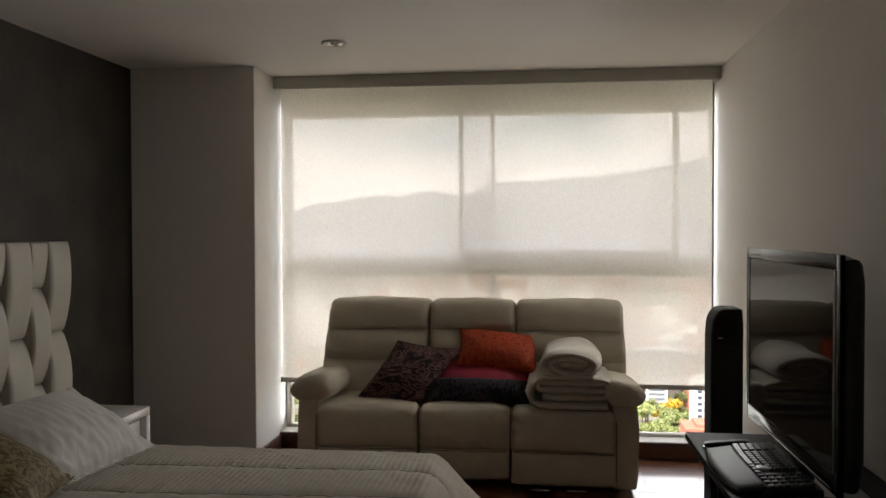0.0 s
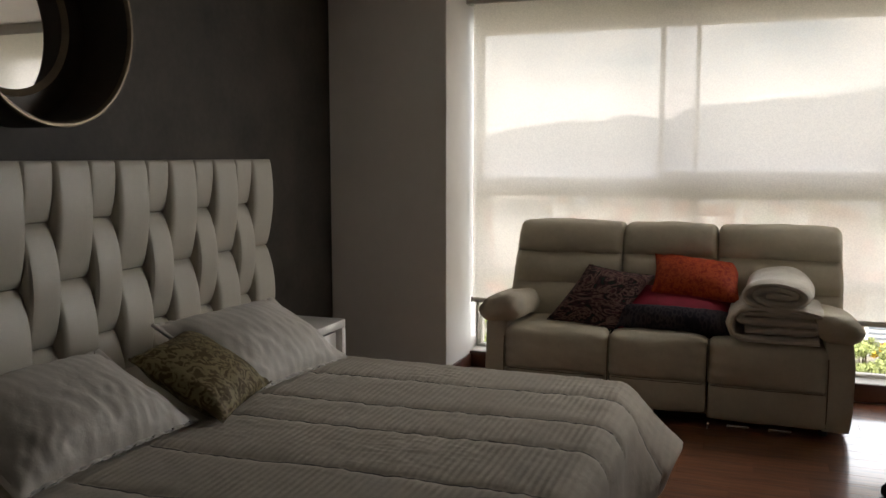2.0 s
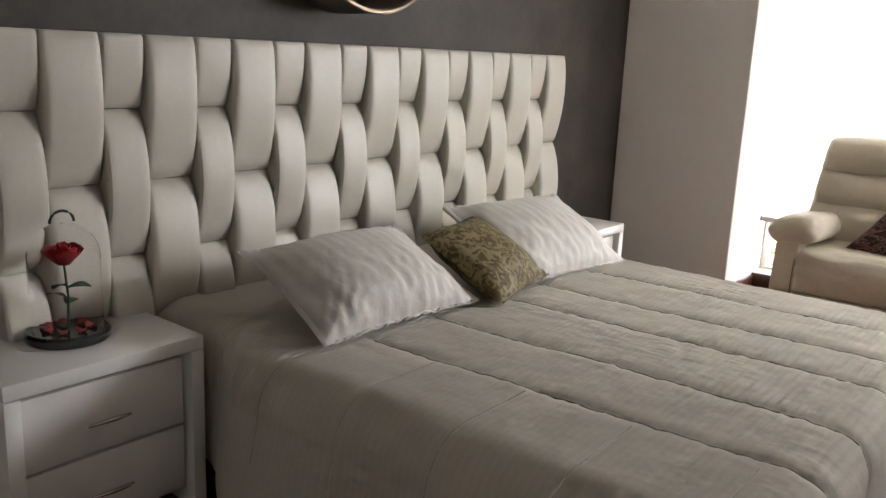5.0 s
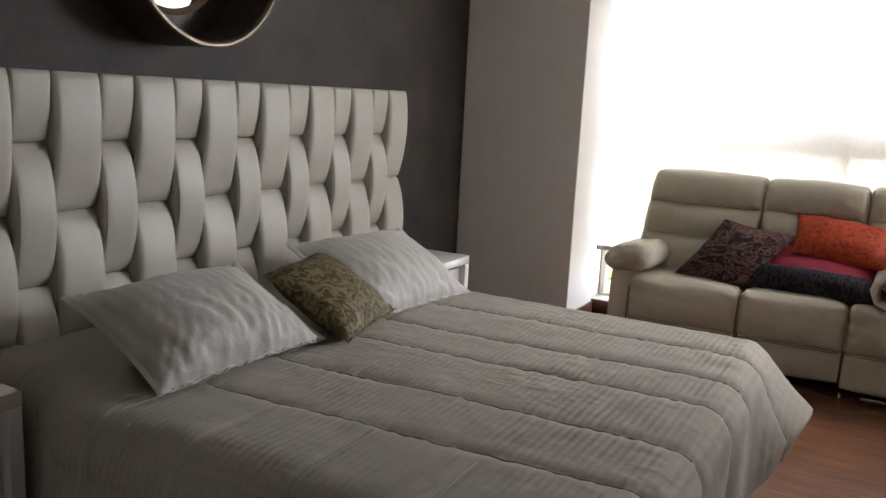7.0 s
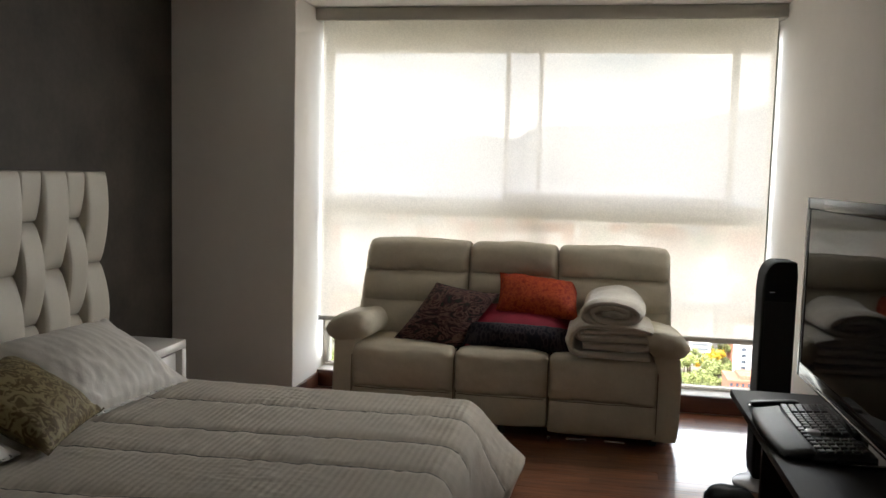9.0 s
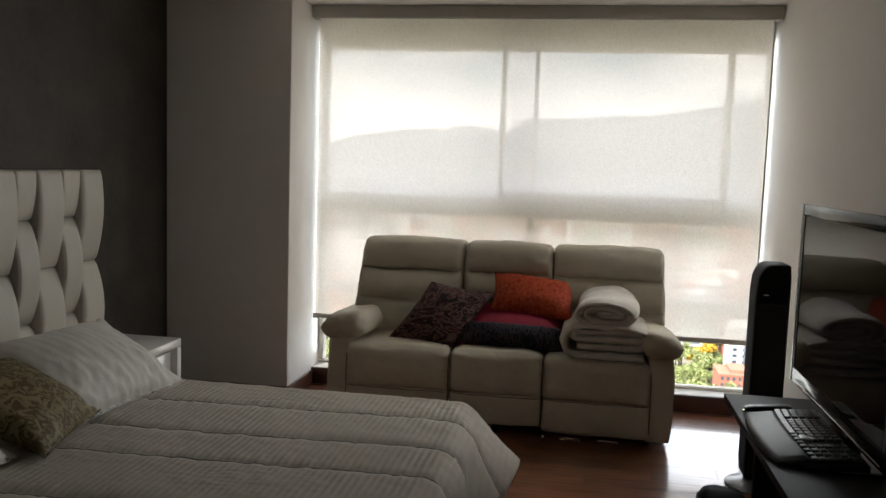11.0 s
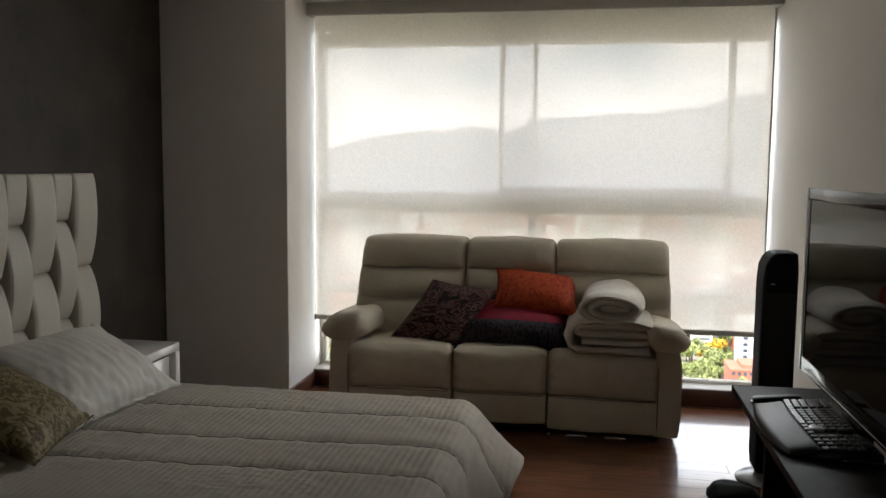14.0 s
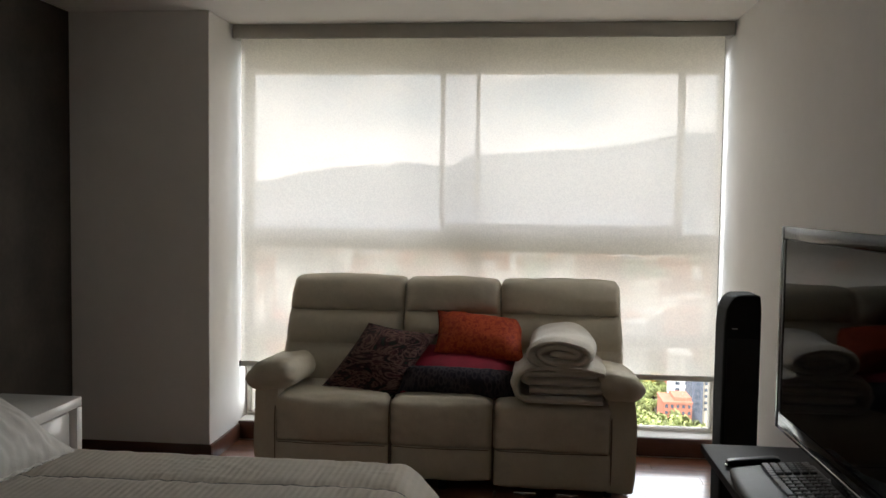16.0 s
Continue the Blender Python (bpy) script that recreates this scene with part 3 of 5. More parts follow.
bx = ((-1.408, -0.709), (-0.706, -0.160), (-0.157, 0.530))
for i, (a, b) in enumerate(bx):
    part("backrest", soft((a, 4.98, 0.42), (b, 5.16, 1.07), 0.036, 34, back_shape(i * 3.1, i - 1, (0.045, 0.0, 0.022)[i])), M_LEATHER, sofa, "padded leather backrest with two stitched folds")


def seat_shape(seed):
    def fn(p, u):
        q = p.copy()
        if u.z > 0.3:
            q.z += 0.024 * (1 - u.x ** 4) * (1 - (u.y * 0.8) ** 2) * u.z
        if u.y < -0.3:
            q.y -= 0.028 * (1 - u.x ** 4) * (1 - u.z ** 2)
            q.y += 0.0045 * math.sin(p.z * 95 + seed * 3 + 3 * u.x) * max(0.0, abs(u.x) - 0.72) / 0.28
            q.y += 0.0035 * math.sin(p.z * 60 + p.x * 9 + seed) * max(0.0, u.z)
        return leather_fold(q, 0.008, seed)
    return fn


sx = ((-1.320, -0.713), (-0.709, -0.177), (-0.173, 0.428))
for i, (a, b) in enumerate(sx):
    part("seat", soft((a, 4.625, 0.235), (b, 5.14, 0.487), 0.034, 30, seat_shape(20 + i)), M_LEATHER, sofa, "stuffed cream leather seat cushion")
    dz = (0.075, 0.075, 0.05)[i]
    part("footrest", soft((a + 0.004, 4.622, dz), (b - 0.004, 4.75, 0.245), 0.016, 12, lambda p, u: leather_fold(p - Vector((0, 0.012 * (1 - u.x ** 4) * (1 - u.z ** 2) * max(0, -u.y), 0)), 0.006, 31)), M_LEATHER, sofa, "folded leather footrest panel")


def arm(x0, x1, out, seed):
    side = part("side_panel", soft((x0, 4.63, 0.04), (x1, 5.34, 0.530), 0.014, 14, lambda p, u: leather_fold(Vector((p.x + out * 0.014 * (1 - u.z ** 2), p.y, p.z)), 0.006, seed)), M_LEATHER, sofa, "cream leather side panel")
    c, hw = ((x0 + x1) / 2 + 0.020, 0.137) if out < 0 else (0.470, 0.112)

    def pad(p, u):
        q = p.copy()
        bulge = 1 + 0.12 * math.sin(math.pi * (u.y * 0.5 + 0.5)) - 0.10 * max(0, u.y)
        q.x = c + (p.x - c) * bulge
        q.z += 0.022 * max(0, -u.y) ** 2 * (1 if u.z > 0 else 0.4) - 0.02 * max(0, u.y)
        q.z -= 0.050 * ((1 + out * u.x) / 2) ** 1.6 * (1 if u.z > 0 else 0.35) - 0.012
        return leather_fold(q, 0.010, seed + 2)
    part("arm_pad", soft((c - hw, 4.570, 0.500), (c + hw, 5.20, 0.662), 0.080, 26, pad), M_LEATHER, sofa, "puffed leather armrest pad")


arm(-1.425, -1.296, -1, 40.0)
arm(0.402, 0.545, 1, 50.0)
# inner frame reaches low to keep window light from passing under the sofa
part("frame", boxes([((-1.28, 4.80, 0.025), (0.39, 5.30, 0.26)), ((-1.36, 5.19, 0.10), (0.50, 5.33, 0.62))], 0.01), M_SEAM, sofa, "dark inner sofa frame, low enough to block light beneath")
for x in (-1.30, -0.44, 0.42):
    for y in (4.72, 5.26):
        part("foot", lathe([(0.0001, 0), (0.022, 0), (0.024, 0.01), (0.018, 0.045), (0.018, 0.12), (0.0001, 0.12)], (x, y, 0), "z", 16), M_BLACK, sofa, "black plastic glide foot")
for x in (-0.165, -0.06, 0.15):
    part("recliner_bar", box((x, 4.606, 0.020 if x > -0.1 else 0.004), (x + (0.014 if x < -0.1 else 0.11), 4.618, 0.036), 0.003, 1), M_CHROME, sofa, "bright steel recliner mechanism bar")
for x in (-0.711, -0.175):
    part("seam", tube([(x, 4.624, 0.08), (x, 4.612, 0.2), (x, 4.606, 0.36), (x, 4.628, 0.445), (x, 4.68, 0.480), (x, 4.8, 0.490), (x, 4.98, 0.495)], 0.0035, 6), M_SEAM, sofa, "dark seam between the seats")

for x in (-1.3185, 0.4265):
    part("seam", tube([(x, 4.634, 0.06), (x, 4.622, 0.2), (x, 4.618, 0.34), (x, 4.632, 0.43), (x, 4.67, 0.474)], 0.0032, 6), M_SEAM, sofa, "dark seam beside the arm")
# dark tubes stand in for the shade in the fold below each seat
for i, (a, b) in enumerate(sx):
    part("seam", tube([(a + 0.02 + (b - a - 0.04) * k / 8, 4.6235 - 0.012 * math.sin(math.pi * k / 8), 0.2405 + 0.0015 * math.sin(k * 2.1 + i)) for k in range(9)], 0.0026, 6), M_SEAM, sofa, "dark strip as shade in the fold under the seat cushion")

# ---------------------------------------------------------------- on the sofa
cush = thing("throw_cushion", (-0.80, 4.88, 0.53), "dark paisley throw cushion with brown and green swirls", "cushion", "cushions on the sofa")
part("cover", pillow((-0.80, 4.86, 0.645), (0.36, -0.075, -0.035), (0.20, 0.20, 0.30), 0.41, 0.44, 0.15, 3.0), M_PAISLEY, cush)
cush = thing("throw_cushion", (-0.36, 4.88, 0.53), "crimson throw cushion with a dark embroidered lower band", "cushion", "cushions on the sofa")
part("cover", pillow((-0.36, 4.90, 0.588), (1, 0.0, -0.03), (0, 0.75, 0.42), 0.62, 0.40, 0.20, 7.0), M_CRIMSON, cush)
part("band", pillow((-0.365, 4.790, 0.548), (1, 0.0, -0.02), (0, 0.55, 0.65), 0.66, 0.170, 0.20, 8.0, 30), M_BAND, cush, "dark embroidered band")
cush = thing("throw_cushion", (-0.27, 4.97, 0.68), "bright orange brocade throw cushion lying on top", "cushion", "cushions on the sofa")
part("cover", pillow((-0.268, 4.985, 0.775), (1, 0.02, -0.085), (-0.02, 0.72, 0.64), 0.49, 0.30, 0.155, 12.0), M_ORANGE, cush)


def spiral(cx, cz, rx, rz, turns, n, start=0.0, inner=0.18):
    return [(cx + inner * s, cz) for s in (-0.7, -0.3, 0.1, 0.5, 0.85)] + [(cx + (inner + (rx - inner) * k / n) * math.cos(start + turns * 2 * math.pi * k / n), cz + (0.028 + (rz - 0.028) * k / n) * math.sin(start + turns * 2 * math.pi * k / n)) for k in range(n + 1)]


def serpentine(x0, x1, z0, step, layers):
    pts = []
    for k in range(layers):
        a, b = (x0, x1) if k % 2 == 0 else (x1, x0)
        z = z0 + k * step
        pts += [(a + (b - a) * s, z) for s in (0.0, 0.25, 0.5, 0.75, 1.0)]
        if k < layers - 1:
            d = 1 if b > a else -1
            pts += [(b + d * step * 0.5 * math.sin(t), z + step * 0.5 * (1 - math.cos(t))) for t in (0.5, 1.05, 1.57, 2.1, 2.64)]
    return pts


bl = thing("folded_blanket", (0.18, 4.85, 0.53), "cream fleece blanket folded flat in thick layers", "blanket", "blankets on the sofa")
part("cloth", ribbon(serpentine(0.010, 0.352, 0.562, 0.043, 3), 0.047, 4.612, 5.02, 16, 2.0), M_FLEECE, bl)
part("outer_fold", ribbon([(0.38, 0.512), (0.25, 0.511), (0.10, 0.511), (-0.01, 0.514), (-0.052, 0.536), (-0.066, 0.580), (-0.054, 0.630), (-0.015, 0.664), (0.06, 0.676), (0.18, 0.678), (0.30, 0.675), (0.375, 0.658), (0.410, 0.624), (0.414, 0.588), (0.390, 0.562)], 0.040, 4.600, 5.04, 16, 4.0), M_FLEECE, bl, "outer layer of the folded fleece")
bl = thing("rolled_blanket", (0.18, 4.87, 0.71), "cream fleece blanket rolled up on top of another", "blanket", "blankets on the sofa")
roll = ribbon(spiral(0.168, 0.746, 0.180, 0.076, 1.8, 90, 0.2, 0.085), 0.046, 4.605, 5.05, 18, 6.0)
for v in roll.verts:
    v.co.z += 0.035 * max(0.0, (v.co.y - 4.62) / 0.43) * max(0.0, min(1.0, (v.co.z - 0.70) / 0.16))
    v.co.x += 0.030 * math.sin((v.co.y - 4.6) * 5)
part("cloth", roll, M_FLEECE, bl)

# ---------------------------------------------------------------- headboard
HB0, HB1, HZ = 0.92, 3.89, 1.461
hb = thing("headboard", (XL, 2.41, 0), "wide ivory leatherette headboard of woven padded strips on the wall", "headboard")
part("backing", box((XL + 0.003, HB0 + 0.01, 0.02), (-2.525, HB1 - 0.012, HZ - 0.012), 0.01, 2), M_BACKING, hb, "upholstered backing board")
NCOL = 18
CW = (HB1 - HB0) / NCOL
PH = 0.476


COLW = (0.146, 2 * CW - 0.146)


def pad_mesh(z0, z1, full_lo, full_hi, wide, rise=0.060):
    """A padded strip, bowed out in its middle and tucked in at both ends."""
    def fn(p, u):
        s = (p.z - full_lo) / (full_hi - full_lo)
        bow = max(0.0, math.sin(math.pi * min(1, max(0, s)))) ** 0.72
        side = 1 - 0.10 * abs(u.y) ** 8
        x = p.x + (rise * bow * side if u.x > -0.2 else 0.0)
        return Vector((x, p.y, p.z))
    return finish(soft((-2.530, -wide / 2 + 0.0005, z0), (-2.460, wide / 2 - 0.0005, z1), 0.012, 16, fn), "padded_strip", M_PADS)


TOP_A, CUT = 1.232, HZ
layout = {0: [(TOP_A, CUT, TOP_A - 0.02, TOP_A + 0.40), (TOP_A - PH, TOP_A, None, None), (TOP_A - 2 * PH, TOP_A - PH, None, None), (0.05, TOP_A - 2 * PH, None, None)],
          1: [(1.0, CUT, 0.985, 1.60), (1.0 - PH, 1.0, None, None), (0.08, 1.0 - PH, None, None)]}
pads = {k: [pad_mesh(z0, z1, z0 if lo is None else lo, z1 if hi is None else hi, COLW[k], 0.046 if k == 0 and z1 == CUT else 0.060) for z0, z1, lo, hi in rows] for k, rows in layout.items()}
for c in range(NCOL):
    y = HB1 - CW * 2 * (c // 2) - (COLW[1] / 2 if c % 2 == 0 else COLW[1] + COLW[0] / 2)
    for me in pads[1 - c % 2]:
        ob = new("padded_strip", me)
        ob.parent = hb
        ob.matrix_parent_inverse = Matrix.Translation((2.64, -2.41, 0))
        ob.location = (0, y, 0)

# ---------------------------------------------------------------- bed
BY0, BY1, BXF, BTOP = 1.42, 3.36, -0.335, 0.585
bed = thing("bed", (-1.4, 2.42, 0), "king-size bed made up with a pale grey ribbed quilt", "bed")
part("base", box((-2.50, BY0 + 0.16, 0.06), (BXF - 0.06, BY1 - 0.06, 0.30), 0.02, 2), mat("bed_base_cloth", (0.16, 0.14, 0.12), 0.8), bed, "dark upholstered bed base")
part("mattress", soft((-2.50, BY0 + 0.10, 0.30), (BXF - 0.075, BY1 - 0.06, BTOP - 0.03), 0.10, 10), M_SHEET, bed, "white mattress")
for x in (-2.3, -0.6):
    for y in (1.70, 3.18):
        part("leg", box((x - 0.03, y - 0.03, 0), (x + 0.03, y + 0.03, 0.065), 0.005, 1), M_BLACK, bed, "short black leg")

quilt = thing("quilt", (-1.4, 2.42, BTOP), "pale grey ribbed quilt with stitched channels hanging over the bed", "quilt")
DROP = 0.50


def hang(s, r=0.11, lean=0.10):
    """How far a hem s metres past the edge goes out and down."""
    arc = r * math.pi / 2
    if s <= 0:
        return 0.0, 0.0
    if s < arc:
        a = s / r
        return r * math.sin(a), r * (1 - math.cos(a))
    return r + (s - arc) * lean, r + (s - arc) * math.sqrt(1 - lean * lean)


SEAMS = [0.70, 1.700, 2.015, 2.385, 2.655, 2.99, 3.34]
YS = BY0 - 0.01 - DROP
CROSS = [-1.72 + 0.31 * k for k in range(6)]
PANELS = [-2.05 + 0.31 * k for k in range(6)]
FX0 = -2.47
LX = BXF - 0.11 - FX0 + DROP
LY = BY1 - 0.11 + DROP - YS


def quilt_point(u, v):
    sx_ = FX0 + u * LX
    sy_ = YS + v * LY
    ex = max(0.0, sx_ - (BXF - 0.11))
    far = sy_ > 2.4
    spill = max(0.0, min(1.0, (sx_ + 2.12) / 0.30))
    spill = spill * spill * (3 - 2 * spill)
    y_fold, r_fold = 1.53 - 0.10 * spill, 0.11 + 0.04 * spill
    ey = max(0.0, sy_ - (BY1 - 0.11)) if far else max(0.0, y_fold - sy_)
    lean = 0.03 if far else 0.05 + 0.17 * spill * (1 - min(1.0, ex / 0.3))
    s = max(math.hypot(ex, ey) if min(ex, ey) > 0 else max(ex, ey), 1e-9)
    cx, cy = ex / s, ey / s
    near = 0.0 if far else cy * cy
    s_in = min(s, DROP + 0.03)
    out, down = hang(s_in, 0.11 + (r_fold - 0.11) * near, lean if ey > ex else 0.03)
    if min(ex, ey) > 0:
        fold = (2 * cx * cy) ** 2.2
        out += (0.05 if far else 0.06) * fold * math.sin(math.pi * min(1.0, s_in / (DROP + 0.05))) ** 1.5
    if far and ex > 0:
        w = max(0.0, min(1.0, (sy_ - 2.75) / 0.5))
        w = w * w * (3 - 2 * w) * cx
        kick = (0.66 * s_in, 0.58 * s_in) if s_in < 0.40 else (0.264 - 0.45 * (s_in - 0.40), 0.232 + 0.9 * (s_in - 0.40))
        soft_top = math.exp(-(s_in / 0.13) ** 2) * 0.04
        out, down = out + (kick[0] - out) * w, down + (kick[1] - soft_top * (s_in / 0.1) - down) * w
    ox, oy = out * cx, out * cy
    dzx, dzy = down * cx, down * cy
    x = min(sx_, BXF - 0.11) + ox
    y = max(min(sy_, BY1 - 0.11), y_fold) + (oy if far else -oy)
    z = BTOP - down
    side = max(dzx, dzy) / DROP
    amt = max(0.0, min(1.0, (sx_ + 1.85) / 0.12))
    bend = 0.035 * max(0.0, min(1.0, (sx_ + 1.6) / 1.0))
    g = min(abs(sy_ - bend - c) for c in SEAMS)
    h = min(abs(sx_ - c) for c in CROSS)
    puff = 0.011 * amt * (1 - math.exp(-(g / 0.020) ** 1.1)) - 0.011 * amt
    puff += 0.0006 * amt * (1 - math.exp(-(h / 0.02) ** 1.2)) - 0.0006 * amt
    p = Vector((x, y, z))
    if sy_ < SEAMS[1]:
        w = min(1.0, (SEAMS[1] - sy_) / 0.12)
        h = min(abs(sx_ - c) for c in PANELS)
        puff -= 0.006 * w * math.exp(-(h / 0.014) ** 2)
    patch = max(0.0, noise.noise(Vector((sx_ * 2.3, sy_ * 2.0, 4.0)))) * amt
    puff += 0.012 * patch * abs(noise.noise(Vector((sx_ * 11 + sy_ * 5, sy_ * 34, 2.0))))
    puff += wob(p, 2.2, 0.007, 1.0) + wob(p, 9, 0.0028, 5.0) + wob(Vector((p.x * 34, p.y * 12, p.z * 9)), 1, 0.0055 * amt * max(0, 1 - g / 0.11), 8.0)
    n = Vector((ox + 0.0001, (oy if far else -oy), 0))
    if side > 0.05 and n.length > 0.02:
        n.normalize()
        fold = 0.016 * side * math.sin((sx_ if dzy > dzx else sy_) * 15 + 1.3 * math.sin(sy_ * 3 + sx_ * 4))
        p += n * (puff + fold)
        p.z += puff * 0.2
    else:
        p.z += puff
    p.z = max(p.z, 0.03)
    return p


qm = sheet(190, 330, quilt_point)
bmesh.ops.solidify(qm, geom=qm.faces[:], thickness=0.012)
bmesh.ops.recalc_face_normals(qm, faces=qm.faces[:])
part("cover", qm, M_QUILT, quilt)
M_STITCH = mat("quilt_stitching", (0.34, 0.32, 0.30), 0.85, var=0.1)
for c in SEAMS[1:6]:
    part("stitched_seam", tube([quilt_point(q / 120, (c + 0.035 * max(0.0, min(1.0, (FX0 + q / 120 * LX + 1.6) / 1.0)) - YS) / LY) + Vector((0, 0, 0.0012)) for q in range(36, 118)], 0.0021, 6), M_STITCH, quilt, "stitched channel seam")

M_THREAD = mat("pale_thread", (0.52, 0.48, 0.42), 0.85, var=0.1)
for c in PANELS[1:]:
    u = (c - FX0) / LX
    part("panel_seam", tube([quilt_point(u, (SEAMS[1] - 0.02 - 0.62 * q / 40 - YS) / LY) + Vector((0, -0.0003, 0.0003)) for q in range(41)], 0.0016, 6), M_THREAD, quilt, "stitched seam down the hanging side")

pil = thing("pillow", (-1.9, 1.86, 0.6), "white satin-striped pillow leaning against the headboard, near the rose", "pillow", "pillows on the bed")
part("case", pillow((-1.90, 1.865, 0.701), (0.03, 1, 0.0), (-0.40, 0.02, 0.19), 0.72, 0.475, 0.215, 1.0, 60, 0.0, 0.055), M_PILLOW, pil)
pil = thing("pillow", (-1.9, 2.78, 0.6), "white satin-striped pillow with a cushion leaning on it", "pillow", "pillows on the bed")
part("case", pillow((-1.885, 2.90, 0.705), (0.07, 1, -0.02), (-0.40, 0.06, 0.22), 0.79, 0.50, 0.20, 2.3, 60, 0.0, 0.055), M_PILLOW, pil)
pil = thing("small_cushion", (-1.8, 2.40, 0.6), "olive and gold damask cushion between two white pillows", "cushion")
part("cover", pillow((-1.815, 2.44, 0.700), (-0.22, 1.0, 0.02), (-0.37, -0.05, 0.21), 0.48, 0.40, 0.15, 4.4, 28), M_OLIVE, pil)


# ---------------------------------------------------------------- nightstands
def nightstand(y0, y1, label):
    x0, x1, z1 = -2.49, -2.09, 0.572
    ns = thing("nightstand", ((x0 + x1) / 2, (y0 + y1) / 2, 0), label, "nightstand", "nightstands beside the bed")
    w = 0.045
    part("top", box((x0, y0, z1 - w), (x1, y1, z1), 0.004, 2), M_LACQ, ns)
    for a in (y0, y1 - w):
        part("side", box((x0, a, 0), (x1, a + w, z1 - w - 0.0015), 0.004, 2), M_LACQ, ns)
    part("carcass", box((x0 + 0.01, y0 + w + 0.0015, 0.05), (x1 - 0.06, y1 - w - 0.0015, z1 - w - 0.002), 0.002, 1), M_LACQ, ns)
    for k in range(2):
        a = 0.07 + k * 0.222
        dr = part("drawer", box((x1 - 0.058, y0 + w + 0.006, a), (x1 - 0.030, y1 - w - 0.012, a + 0.214), 0.003, 2), M_LACQ, ns, "white lacquered drawer front")
        yc = (y0 + y1) / 2 + 0.0
        zc = a + 0.085
        pts = [(x1 - 0.030 + 0.026 * math.sin(math.pi * s), yc - 0.065 + 0.13 * s, zc + 0.012 * math.sin(math.pi * s)) for s in [q / 10 for q in range(11)]]
        part("handle", tube(pts, [0.004 + 0.003 * math.sin(math.pi * q / 10) for q in range(11)], 10), M_CHROME, dr, "curved brushed metal handle")
    return ns


nightstand(0.76, 1.36, "white lacquered two-drawer nightstand holding a glass cloche")
nightstand(3.50, 4.10, "white lacquered two-drawer nightstand beside the column")

# ---------------------------------------------------------------- rose under glass
RC = (-2.335, 1.06)
rose = thing("rose_in_glass_dome", (RC[0], RC[1], 0.572), "red rose under a clear glass dome on a black base", "ornament")
part("base", lathe([(0.0001, 0.0), (0.116, 0.0), (0.120, 0.006), (0.120, 0.022), (0.113, 0.030), (0.0001, 0.030)], (*RC, 0.574)), M_GLOSS, rose, "round black base")
gm, gt, gp = nodes_of("dome_glass")
gp.inputs["Base Color"].default_value = (1, 1, 1, 1)
gp.inputs["Transmission Weight"].default_value, gp.inputs["Roughness"].default_value, gp.inputs["IOR"].default_value = 1.0, 0.01, 1.12
prof = [(0.100, 0.0)] + [(0.100, 0.055 * k) for k in range(1, 5)] + [(0.100 * math.cos(a), 0.22 + 0.095 * math.sin(a)) for a in (0.3, 0.6, 0.9, 1.2, 1.45)] + [(0.0001, 0.316)]
part("glass_dome", lathe(prof, (*RC, 0.605), "z", 48), gm, rose, "clear glass dome").visible_shadow = False
part("stem", tube([(RC[0], RC[1], 0.60), (RC[0] + 0.005, RC[1] + 0.003, 0.70), (RC[0] - 0.002, RC[1], 0.802)], 0.0032, 8), M_STEM, rose, "dark rose stem")
pb = bmesh.new()
for k in range(16):
    a, lay = k * 2.4, k / 16
    r0, hh = 0.011 + 0.038 * lay, 0.062 - 0.016 * lay
    g = []
    for i in range(5):
        row = []
        for j in range(5):
            s, tt = i / 4, (j / 4 - 0.5)
            ang = a + tt * (2.2 - lay)
            rr = r0 * (0.35 + 0.65 * math.sin(s * 1.7)) + 0.010 * s * s * lay
            row.append(pb.verts.new((RC[0] + rr * math.cos(ang), RC[1] + rr * math.sin(ang), 0.798 + hh * s * (1 - 0.5 * abs(tt) * s))))
        g.append(row)
    for i in range(4):
        for j in range(4):
            pb.faces.new((g[i][j], g[i + 1][j], g[i + 1][j + 1], g[i][j + 1]))
part("blossom", pb, M_PETAL, rose, "dark red rose blossom")
lb = bmesh.new()
for a, z, ln in ((0.9, 0.728, 0.066), (3.6, 0.700, 0.058), (5.2, 0.735, 0.056), (2.2, 0.680, 0.050)):
    prev = None
    for i in range(7):
        s = i / 6
        c = Vector((RC[0] + math.cos(a) * ln * s, RC[1] + math.sin(a) * ln * s, z + 0.012 * math.sin(s * 3)))
        d = Vector((-math.sin(a), math.cos(a), 0.2)) * (0.018 * math.sin(math.pi * min(1, s * 0.94 + 0.05)) + 0.0008)
        cur = (lb.verts.new(c - d), lb.verts.new(c + d))
        if prev:
            lb.faces.new((prev[0], cur[0], cur[1], prev[1]))
        prev = cur
part("leaves", lb, M_STEM, rose, "dark green rose leaves")
fb = bmesh.new()
for k in range(7):
    a = k * 0.9 + 0.2
    c = Vector((RC[0] + 0.056 * math.cos(a), RC[1] + 0.056 * math.sin(a), 0.610))
    ring = [fb.verts.new(c + Vector((0.020 * math.cos(q), 0.015 * math.sin(q), 0.007 * math.sin(2 * q + k) + 0.003))) for q in [j * 0.785 for j in range(8)]]
    fb.faces.new(ring)
part("fallen_petals", fb, M_PETAL, rose, "fallen red petals")
part("handle", tube([(RC[0], RC[1] + 0.036 * math.cos(a), 0.922 + 0.034 * math.sin(a)) for a in [q * math.pi / 9 for q in range(10)]], 0.0042, 8), M_BLACK, rose, "black ribbon loop")

